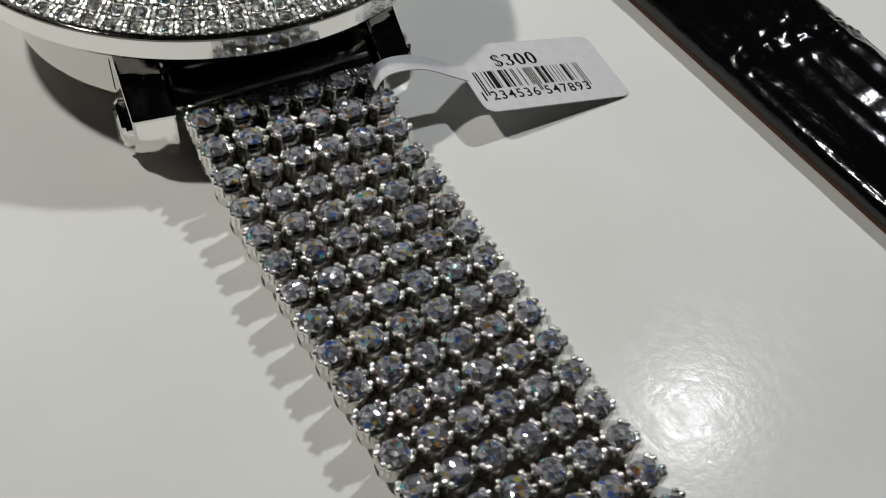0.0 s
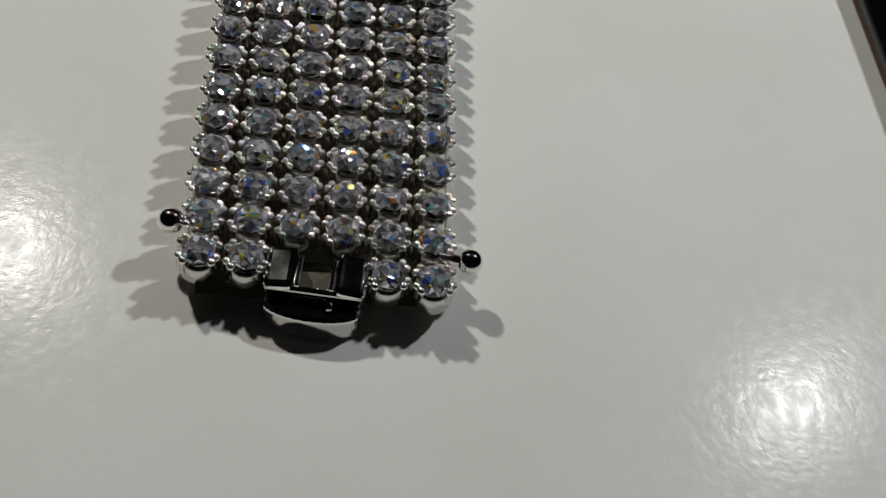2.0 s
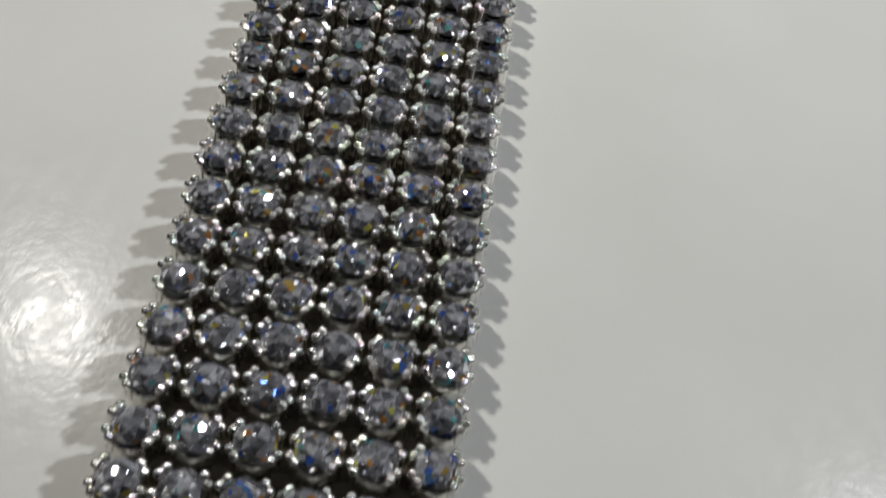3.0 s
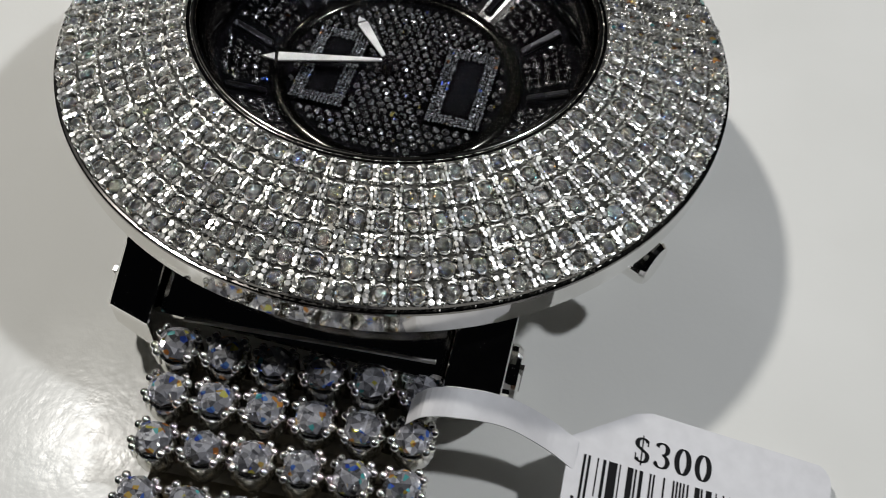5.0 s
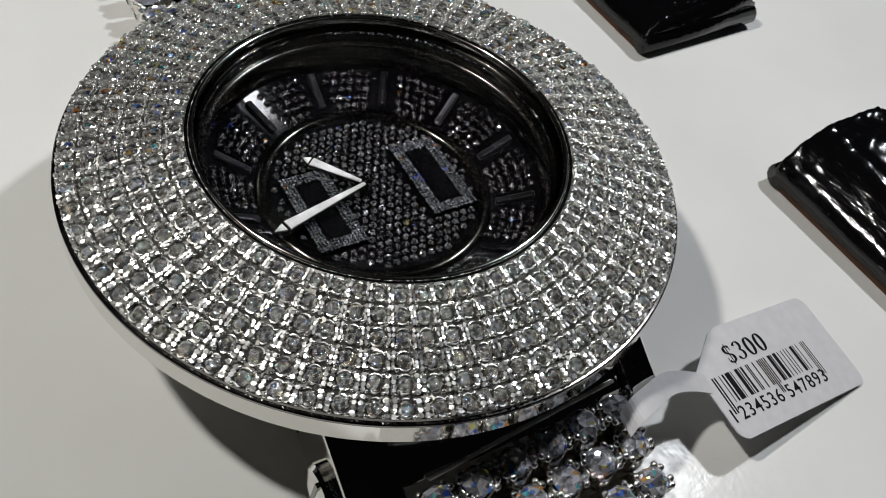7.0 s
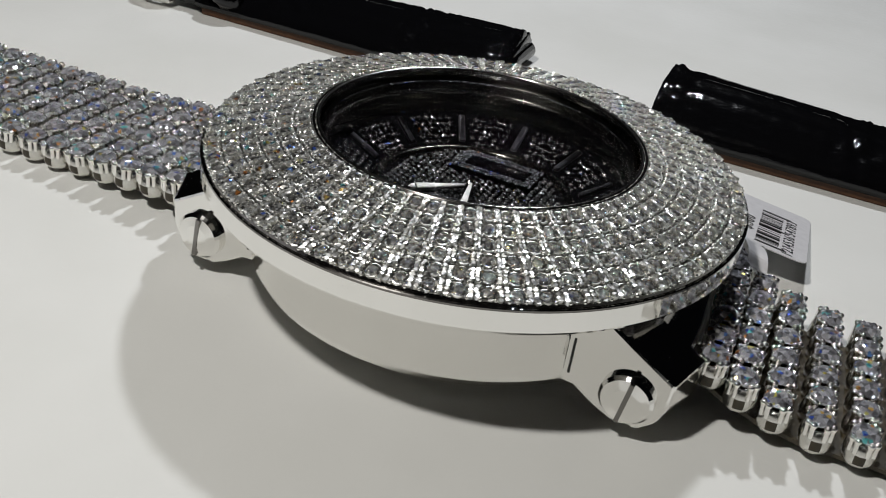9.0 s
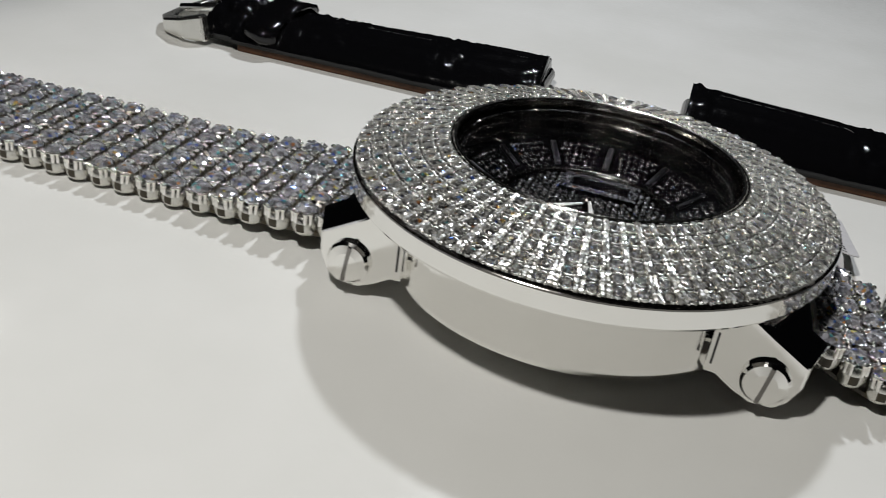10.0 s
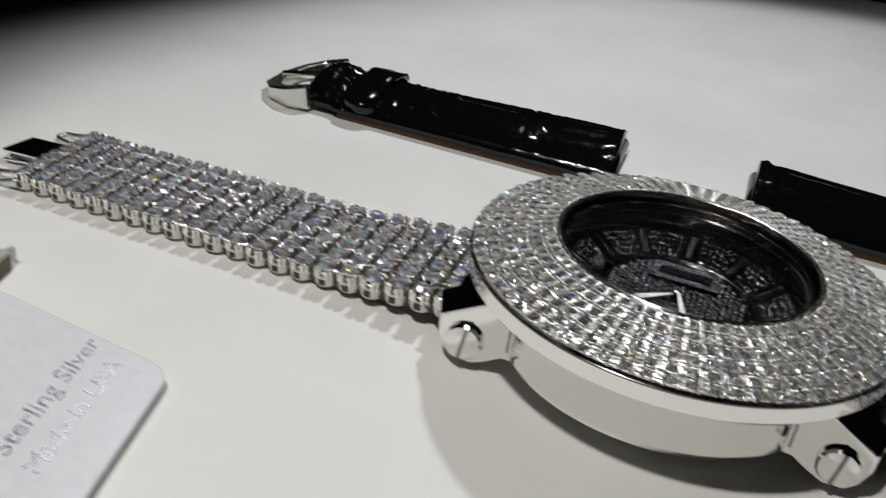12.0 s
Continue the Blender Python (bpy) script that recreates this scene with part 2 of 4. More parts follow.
def facets(bm, r, n, m=None, depth=0.25, table=0.56, tilt=None):
    """The crown of a cut stone, every facet its own island, girdle at z = 0."""
    top = r * depth
    flat = [Vector((r * table * math.cos(2 * math.pi * (k + 0.5) / n), r * table * math.sin(2 * math.pi * (k + 0.5) / n), top)) for k in range(n)]
    mid = [Vector((r * 0.82 * math.cos(2 * math.pi * k / n), r * 0.82 * math.sin(2 * math.pi * k / n), top * 0.55)) for k in range(n)]
    rim = [Vector((r * math.cos(2 * math.pi * (k + 0.5) / n), r * math.sin(2 * math.pi * (k + 0.5) / n), 0)) for k in range(n)]
    faces = []
    hub = Vector((0, 0, top * 1.04))
    for k in range(n):
        p, q = (k - 1) % n, (k + 1) % n
        faces.append((flat[p], mid[k], flat[k]))
        faces.append((flat[k], mid[k], rim[k], mid[q]))
        faces.append((mid[k], rim[p], rim[k]))
        faces.append((hub, flat[p], flat[k]))
    for f in faces:
        some = [bm.verts.new(m @ v if m is not None else v) for v in f]
        bm.faces.new(some)


def smooth_line(points, n):
    """Points on a soft curve through the given ones."""
    points = [Vector(p) for p in points]
    full = [points[0] * 2 - points[1], *points, points[-1] * 2 - points[-2]]
    out = []
    for k in range(1, len(full) - 2):
        a, b, c, d = full[k - 1 : k + 3]
        for j in range(n):
            t = j / n
            out.append(0.5 * (2 * b + (c - a) * t + (2 * a - 5 * b + 4 * c - d) * t * t + (3 * b - a - 3 * c + d) * t**3))
    return out + [points[-1]]


# ---- the round white table and the dark counter beneath ----
def build_table():
    bm = bmesh.new()
    flat, bend = 25.0, 1.5
    profile = [(0, 0)] + [(flat * k / 10, 0) for k in range(1, 10)]
    for k in range(0, 17):
        a = math.radians(90 * k / 16)
        profile.append((flat + bend * math.sin(a), -bend + bend * math.cos(a)))
    profile += [(flat + bend, -2.2), (0, -2.2)]
    lathe(bm, list(reversed(profile)), 160)
    ob = part("table", bm, TABLE, None, smooth=True, m=pose(2.7 * CM, -7.8 * CM, 0))
    tagged(ob, "round white glossy display board with finely scuffed top", "table", kind="structure")
    bm = bmesh.new()
    bmesh.ops.create_grid(bm, x_segments=4, y_segments=4, size=60)
    ob = part("floor", bm, FLOOR, None, m=pose(0, 0, -2.2 * CM - 0.0005))
    tagged(ob, "dark counter top under the white display board", "counter", kind="structure")


build_table()


# ---- the wristwatch ----
watch = thing("wristwatch", (0, 0, 0), "large steel wristwatch paved with clear stones, lying on white board", "watch")


def cone_z(r):
    return 1.686 - (r - 1.58) * 0.251


def build_case():
    bm = bmesh.new()
    lathe(bm, [(0, 0.1), (1.72, 0.1), (1.96, 0.17), (2.11, 0.27), (2.14, 0.34), (2.14, 1.16), (1.52, 1.16), (1.52, 0.75), (0, 0.75)], 128)
    part("case_body", bm, STEEL, watch, "mirror-polished steel case band", smooth=False)
    bm = bmesh.new()
    lathe(bm, [(0, 0.0), (1.55, 0.0), (1.6, 0.03), (1.6, 0.096), (0, 0.096)], 96)
    part("case_back", bm, STEEL, watch)
    bm = bmesh.new()
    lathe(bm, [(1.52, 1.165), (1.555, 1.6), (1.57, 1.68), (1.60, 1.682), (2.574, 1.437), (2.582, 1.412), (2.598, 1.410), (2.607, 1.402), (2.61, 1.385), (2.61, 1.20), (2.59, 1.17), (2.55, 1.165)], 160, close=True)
    # rim top and underside coloured dark for a black reflection and deeper shade
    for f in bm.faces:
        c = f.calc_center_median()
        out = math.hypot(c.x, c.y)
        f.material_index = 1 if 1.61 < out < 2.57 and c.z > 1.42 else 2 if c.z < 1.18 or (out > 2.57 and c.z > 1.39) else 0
    return part("bezel", bm, [STEEL, SHADED_SEAT, DARK_STEEL], watch, "sloping bezel set with rings of clear stones")


bezel = build_case()
RINGS, ROUND, RING_STEP = 6, 70, 0.164


def stone_pose(r, a, lift=0.0):
    slope = math.atan(0.251)
    return Matrix.Rotation(a, 4, "Z") @ Matrix.Translation((r, 0, cone_z(r) + lift)) @ Matrix.Rotation(slope, 4, "Y")


def crescent(bm, m, r, turn, spread, rng):
    """A thin bright lip cut along one side of a stone."""
    seg = 7
    rows = []
    for k in range(seg + 1):
        a = turn + spread * (2 * k / seg - 1)
        c, s, w = math.cos(a), math.sin(a), r * rng.uniform(1.0, 1.04)
        thin = 0.25 + 0.75 * math.sin(math.pi * k / seg)
        rows.append([bm.verts.new(m @ Vector((q * c, q * s, z))) for q, z in ((w + 0.014 * thin, -0.016), (w + 0.012 * thin, 0.010), (w, 0.012), (w - 0.004, -0.010))])
    for p, q in zip(rows, rows[1:]):
        for j in range(3):
            bm.faces.new((p[j], q[j], q[j + 1], p[j + 1]))


def grain(bm, m, l, w, h):
    """A worn metal grain with a nearly flat top."""
    n = 6
    low, mid = [], []
    for k in range(n):
        a = 2 * math.pi * (k + 0.5) / n
        low.append(bm.verts.new(m @ Vector((l * math.cos(a), w * math.sin(a), -0.02))))
        mid.append(bm.verts.new(m @ Vector((l * 0.82 * math.cos(a), w * 0.78 * math.sin(a), h))))
    for k in range(n):
        q = (k + 1) % n
        bm.faces.new((low[k], low[q], mid[q], mid[k]))
    bm.faces.new(mid)


def bead(bm, m, r, rng):
    """A small round dome."""
    rows = []
    for z, q in ((-0.6, 0.95), (0.1, 1.0), (0.65, 0.74)):
        rows.append([bm.verts.new(m @ Vector((r * q * math.cos(k * math.pi / 3), r * q * math.sin(k * math.pi / 3), r * z))) for k in range(6)])
    top = bm.verts.new(m @ Vector((r * rng.uniform(-0.2, 0.2), r * rng.uniform(-0.2, 0.2), r)))
    for p, q in zip(rows, rows[1:]):
        for k in range(6):
            n = (k + 1) % 6
            bm.faces.new((p[k], p[n], q[n], q[k]))
    for k in range(6):
        bm.faces.new((rows[2][k], rows[2][(k + 1) % 6], top))


def build_bezel_stones():
    rng = random.Random(4)
    base = None
    rest, collars, grains, beads = bmesh.new(), bmesh.new(), bmesh.new(), bmesh.new()
    for i in range(RINGS):
        r = 1.682 + i * RING_STEP
        gap = 2 * math.pi * r / ROUND
        size = min(0.36 * gap, 0.063)
        for k in range(ROUND):
            a = 2 * math.pi * (k + rng.uniform(-0.03, 0.03)) / ROUND
            level = stone_pose(r, a, 0.004)
            m = level @ pose(0, 0, 0, rng.uniform(-9, 9), rng.uniform(-9, 9), rng.uniform(0, 60))
            for side in (0.0, math.pi):
                crescent(collars, level, size, side + rng.uniform(-0.3, 0.3), rng.uniform(0.35, 0.8), rng)
            for u, v in ((-1, -1), (-1, 1), (1, -1), (1, 1)):
                bead(beads, level @ Matrix.Translation((u * rng.uniform(0.056, 0.064), v * size * rng.uniform(0.85, 1.05), 0)), rng.uniform(0.017, 0.023), rng)
            deg = math.degrees(a) % 360
            if 165 < deg or deg < 10:
                at = Matrix.LocRotScale(m.translation * CM, m.to_quaternion(), Vector((size, size, size)))
                if base is None:
                    bm = bmesh.new()
                    facets(bm, 1.0, 7, depth=0.36, table=0.54)
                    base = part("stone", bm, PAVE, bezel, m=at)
                else:
                    again(base, bezel, at)
            else:
                facets(rest, 1.0, 7, m @ Matrix.Scale(size, 4), depth=0.36, table=0.54)
            # two upright rows of grains in the gap to the next stone
            between = 2 * math.pi * (k + 0.5) / ROUND
            free = gap / 2 - size
            for chip in range(8):
                along = (chip // 2 - 1.5) * 0.034 + rng.uniform(-0.006, 0.006)
                side = (chip % 2 - 0.5) * free * rng.uniform(0.9, 1.15)
                g = stone_pose(r + along, between, rng.uniform(-0.004, 0.006)) @ Matrix.Translation((0, side, 0)) @ pose(0, 0, 0, rng.uniform(-11, 11), rng.uniform(-6, 18), rng.uniform(-20, 20))
                grain(grains, g, rng.uniform(0.020, 0.027), max(0.014, free * rng.uniform(0.44, 0.60)), rng.uniform(0.026, 0.036))
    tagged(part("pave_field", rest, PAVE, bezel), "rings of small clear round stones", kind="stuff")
    tagged(part("collar_field", collars, GRAIN_STEEL, bezel), "thin bright lips cut beside the stones", kind="stuff")
    tagged(part("bead_field", beads, PAVE_BEAD, bezel, smooth=True), "tiny round beads that hold the stones", kind="stuff")
    tagged(part("grain_field", grains, GRAIN_STEEL, bezel), "bright metal grains between the stones", kind="stuff")


build_bezel_stones()


def build_dial():
    bm = bmesh.new()
    wall = [(1.515, 1.60), (1.50, 1.60)]
    wall += [(1.475 - 0.02 * math.sin(math.pi * k / 8) - 0.02 * k / 8, 1.40 - 0.30 * k / 8) for k in range(9)]
    lathe(bm, wall + [(1.50, 0.95), (1.53, 1.3)], 128, close=True)
    bmesh.ops.recalc_face_normals(bm, faces=bm.faces)
    part("inner_ring", bm, RING_BLACK, watch, "black mirror-polished inner ring", smooth=True)
    # bright rounded lip round the glass
    bm = bmesh.new()
    lathe(bm, [(1.553 + 0.026 * math.cos(2 * math.pi * k / 10), 1.672 + 0.026 * math.sin(2 * math.pi * k / 10)) for k in range(10)], 160, close=True)
    bmesh.ops.recalc_face_normals(bm, faces=bm.faces)
    part("glass_lip", bm, LIP_STEEL, watch, "thin polished lip round the glass", smooth=True)
    bm = bmesh.new()
    lathe(bm, [(1.485, 1.46), (1.44, 1.43), (1.44, 1.40), (1.48, 1.40)], 128, close=True)
    part("flange", bm, DARK_STEEL, watch, smooth=True)
    bm = bmesh.new()
    lathe(bm, [(0, 0.9), (1.44, 0.9), (1.44, 1.0), (0, 1.0)], 96)
    dial = part("dial", bm, DIAL_BLACK, watch, "black dial paved with small black stones", m=pose(0, 0, -0.03 * CM))
    windows = ((0.56, -0.04, 0.44, 0.88), (-0.545, -0.09, 0.44, 0.88))

    def free(x, y):
        return all(abs(x - cx) > w / 2 + 0.02 or abs(y - cy) > h / 2 + 0.02 for cx, cy, w, h in windows)

    bm = bmesh.new()
    rng = random.Random(8)
    step = 0.082
    for j in range(-14, 15):
        for i in range(-14, 15):
            x, y = (i + 0.5 * (j % 2)) * step, j * step * 0.9
            if math.hypot(x, y) < 0.885 and free(x, y):
                facets(bm, 0.036, 6, Matrix.Translation((x, y, 1.0)) @ pose(0, 0, 0, rng.uniform(-12, 12), rng.uniform(-12, 12), rng.uniform(0, 60)), depth=0.7, table=0.5)
    outer = bmesh.new()
    for i in range(5):
        r = 1.08 + i * 0.075
        n = int(2 * math.pi * r / 0.08)
        for k in range(n):
            a = 360.0 * k / n
            if 5 < a % 30 < 25 and free(r * math.cos(math.radians(a)), r * math.sin(math.radians(a))):
                facets(outer, 0.037, 6, Matrix.Rotation(math.radians(a), 4, "Z") @ Matrix.Translation((r, 0, 1.0 + (r - 1.04) * 0.5)) @ pose(0, 0, 0, rng.uniform(-12, 12), rng.uniform(-12, 12) - 26, 0), depth=0.7, table=0.5)
    tagged(part("dial_pave", bm, BLACK_STONE, dial), "rows of tiny black stones", kind="stuff")
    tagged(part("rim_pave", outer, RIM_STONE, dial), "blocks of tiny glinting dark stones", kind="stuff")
    bm = bmesh.new()
    lathe(bm, [(0.915, 1.0), (0.93, 1.035), (1.02, 1.035), (1.04, 1.0)], 96)
    part("dial_ring", bm, RING_BLACK, dial, smooth=True)
    bm = bmesh.new()
    lathe(bm, [(1.04, 1.0), (1.455, 1.207), (1.455, 1.0)], 96, close=True)
    bmesh.ops.recalc_face_normals(bm, faces=bm.faces)
    part("sloping_ring", bm, DIAL_BLACK, dial, "black ring sloping up to the glass")
    marker = None
    for k in range(12):
        at = Matrix.Rotation(math.radians(30 * k), 4, "Z")
        if marker is None:
            bm = bmesh.new()
            box(bm, (0.36, 0.07, 0.05), Matrix.Translation((1.24, 0, 1.115)) @ pose(0, 0, 0, 0, -26.5, 0), 0.02)
            marker = part("hour_marker", bm, MARKER, dial, m=at)
        else:
            again(marker, dial, at)
    for cx, cy, w, h in windows:
        bm = bmesh.new()
        t = 0.105
        for sx, sy, ox, oy in ((w, t, 0, h / 2 - t / 2), (w, t, 0, -h / 2 + t / 2), (t, h - 2 * t, w / 2 - t / 2, 0), (t, h - 2 * t, -w / 2 + t / 2, 0)):
            nx, ny = max(1, round(sx / 0.03)), max(1, round(sy / 0.03))
            for i in range(nx):
                for j in range(ny):
                    facets(bm, 0.018, 4, Matrix.Translation((cx + ox - sx / 2 + sx * (i + 0.5) / nx, cy + oy - sy / 2 + sy * (j + 0.5) / ny, 1.045)) @ pose(0, 0, 0, rng.uniform(-15, 15), rng.uniform(-15, 15), 45), depth=0.5)
        part("window_frame", bm, GLITTER, dial, "glittering silver window frame")
        bm = bmesh.new()
        box(bm, (w, h, 0.04), Matrix.Translation((cx, cy, 1.022)), 0.01)
        part("window_screen", bm, DIAL_BLACK, dial, "black rectangular window")
    # centre cap and the two pointers
    bm = bmesh.new()
    lathe(bm, [(0, 0.96), (0.05, 0.96), (0.05, 1.12), (0.03, 1.14), (0, 1.14)], 24, Matrix.Translation((-0.09, 0, 0)))
    part("hand_cap", bm, DARK_STEEL, watch)

    def hand(name, tip, base_at, wide, z):
        tip, base_at = Vector((*tip, 0)), Vector((*base_at, 0))
        way = tip - base_at
        length, turn = way.length, math.atan2(way.y, way.x)
        at = Matrix.LocRotScale(Vector((base_at.x, base_at.y, z)) * CM, Euler((0, 0, turn)), None)
        bm = bmesh.new()
        prism(bm, [(0, -0.02), (length * 0.85, -wide - 0.012), (length, 0), (length * 0.85, wide + 0.012), (0, 0.02)], 0, 0.018)
        ob = part(name, bm, DARK_STEEL, watch, "white-filled pointed hand", m=at)
        bm = bmesh.new()
        prism(bm, [(0.03, -0.014), (length * 0.835, -wide), (length * 0.835, wide), (0.03, 0.014)], 0.018, 0.028)
        part("hand_fill", bm, HAND_FILL, ob)
        bm = bmesh.new()
        prism(bm, [(length * 0.865, -wide * 0.85), (length * 0.965, 0), (length * 0.865, wide * 0.85)], 0.018, 0.028)
        part("hand_tip", bm, HAND_FILL, ob)

    hand("hour_hand", (-0.49, 0.49), (-0.10, 0.02), 0.045, 1.055)
    hand("minute_hand", (-1.10, -0.28), (-0.10, -0.02), 0.048, 1.10)
    bm = bmesh.new()
    lathe(bm, [(0, 1.57), (1.49, 1.57), (1.49, 1.51), (0, 1.51)], 96)
    bmesh.ops.recalc_face_normals(bm, faces=bm.faces)
    ob = part("crystal", bm, GLASS, watch, "clear watch glass")
    ob.visible_shadow = False


build_dial()


def build_lugs():
    side = [(-1.2, 1.15), (-1.92, 1.15), (-2.26, 1.0), (-2.60, 0.80), (-2.67, 0.76), (-2.66, 0.42), (-2.58, 0.22), (-2.46, 0.11), (-2.2, 0.10), (-1.95, 0.18), (-1.7, 0.30), (-1.2, 0.33)]
    to_side = Matrix(((0, 0, 1, 0), (1, 0, 0, 0), (0, 1, 0, 0), (0, 0, 0, 1)))
    for sx in (-1, 1):
        for sy in (-1, 1):
            bm = bmesh.new()
            prism(bm, side, 1.04, 1.43, to_side, bevel=0.025)
            for v in bm.verts:
                w = (v.co.x - 1.04) / 0.39
                if v.co.y < -1.75:
                    v.co.y += 0.15 * w * min(1, (-1.75 - v.co.y) / 0.5)
                    v.co.z -= 0.10 * w if v.co.z > 0.55 else 0
            flip = Matrix.Diagonal((sx, 1 if sy < 0 else -1, 1, 1))
            bmesh.ops.transform(bm, matrix=flip, verts=bm.verts)
            bmesh.ops.recalc_face_normals(bm, faces=bm.faces)
            lug = part("lug", bm, STEEL, watch, "polished steel lug with a slotted screw")
            bm = bmesh.new()
            out = Matrix.Translation((sx * 1.43, sy * 2.17, 0.405)) @ Matrix.Rotation(sx * math.pi / 2, 4, "Y")
            lathe(bm, [(0, 0.0), (0.238, 0.0), (0.238, 0.05), (0.21, 0.085), (0.12, 0.105), (0, 0.11)], 40, out)
            part("screw", bm, STEEL, lug, smooth=False)
            bm = bmesh.new()
            box(bm, (0.03, 0.04, 0.42), Matrix.Translation((sx * 1.53, sy * 2.17, 0.405)) @ Matrix.Rotation(math.radians(8), 4, "X"))
            part("screw_slot", bm, DARK_STEEL, lug)
            # black sliver that stands in for the shade in the lug's notch
            bm = bmesh.new()
            box(bm, (0.03, 0.022, 0.36), Matrix.Translation((sx * 1.42, sy * 1.64, 0.60)))
            part("lug_groove", bm, BLACK, lug)
    for sy in (-1, 1):
        bm = bmesh.new()
        box(bm, (2.06, 0.42, 0.36), Matrix.Translation((0, sy * 2.28, 0.68)) @ pose(0, 0, 0, sy * -28, 0, 0), 0.05)
        part("end_link", bm, STEEL, watch)
    # thin satin strip added in place of the highlight along the link's edge
    bm = bmesh.new()
    tube(bm, [(-0.82, -2.55, 0.752), (0.1, -2.49, 0.785), (0.95, -2.44, 0.812)], 0.018, 8)
    part("link_edge", bm, SILVER, watch, "thin light strip added as the end link's edge highlight", smooth=True)


build_lugs()


def build_pushers():
    for deg in (-27, 27):
        a = math.radians(deg)
        turn = Matrix.Rotation(a, 4, "Z") @ Matrix.Translation((2.1, 0, 0.78)) @ Matrix.Rotation(math.pi / 2, 4, "Y")
        bm = bmesh.new()
        lathe(bm, [(0, 0), (0.12, 0), (0.12, 0.1), (0.1, 0.1), (0.1, 0.22), (0.16, 0.22), (0.18, 0.25), (0.18, 0.46), (0.16, 0.5), (0, 0.5)], 28, turn)
        part("pusher", bm, STEEL, watch, "round polished steel pusher")
    bm = bmesh.new()
    turn = Matrix.Translation((2.1, 0, 0.78)) @ Matrix.Rotation(math.pi / 2, 4, "Y")
    n = 36
    outline = [((0.24 if k % 2 else 0.22) * math.cos(2 * math.pi * k / n), (0.24 if k % 2 else 0.22) * math.sin(2 * math.pi * k / n)) for k in range(n)]
    prism(bm, outline, 0.12, 0.40, turn)
    part("crown", bm, STEEL, watch, "fluted steel crown")


build_pushers()


# ---- the stone-set bracelet ----
def cup_mesh():
    bm = bmesh.new()
    seg = 20
    lathe(bm, [(0.03, -0.295), (0.08, -0.285), (0.118, -0.255), (0.140, -0.215), (0.149, -0.17), (0.147, -0.115), (0.138, -0.065), (0.120, -0.03), (0.10, -0.03), (0.05, -0.06)], seg)
    # side openings are only faces coloured dark, like the shade inside
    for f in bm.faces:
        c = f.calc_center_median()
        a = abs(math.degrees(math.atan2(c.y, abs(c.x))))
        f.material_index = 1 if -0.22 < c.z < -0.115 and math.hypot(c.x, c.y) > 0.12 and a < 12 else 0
    return bm


def prong_mesh():
    bm = bmesh.new()
    for side in (-1, 1):
        lathe(bm, [(0.022, -0.10), (0.024, 0.0), (0.030, 0.012), (0.033, 0.026), (0.030, 0.042), (0.018, 0.053), (0, 0.057)], 8, Matrix.Translation((0, side * 0.027, 0)))
    return bm


def prong_pose(q, rng):
    a = math.radians((34, 146, 214, 326)[q] + rng.uniform(-3, 3))
    return Matrix.Translation((0.140 * CM * math.cos(a), 0.140 * CM * math.sin(a), rng.uniform(-0.006, 0.006) * CM)) @ Matrix.Rotation(a, 4, "Z")


def climb_at(y, sign):
    """How far the first rows lift off the table towards the lugs."""
    if sign < 0:
        return 0.33 * max(0.0, 1 - (y - 2.60) / 1.0) ** 1.6
    return 0.22 * max(0.0, 1 - (y - 2.60) / 2.4) ** 1.5


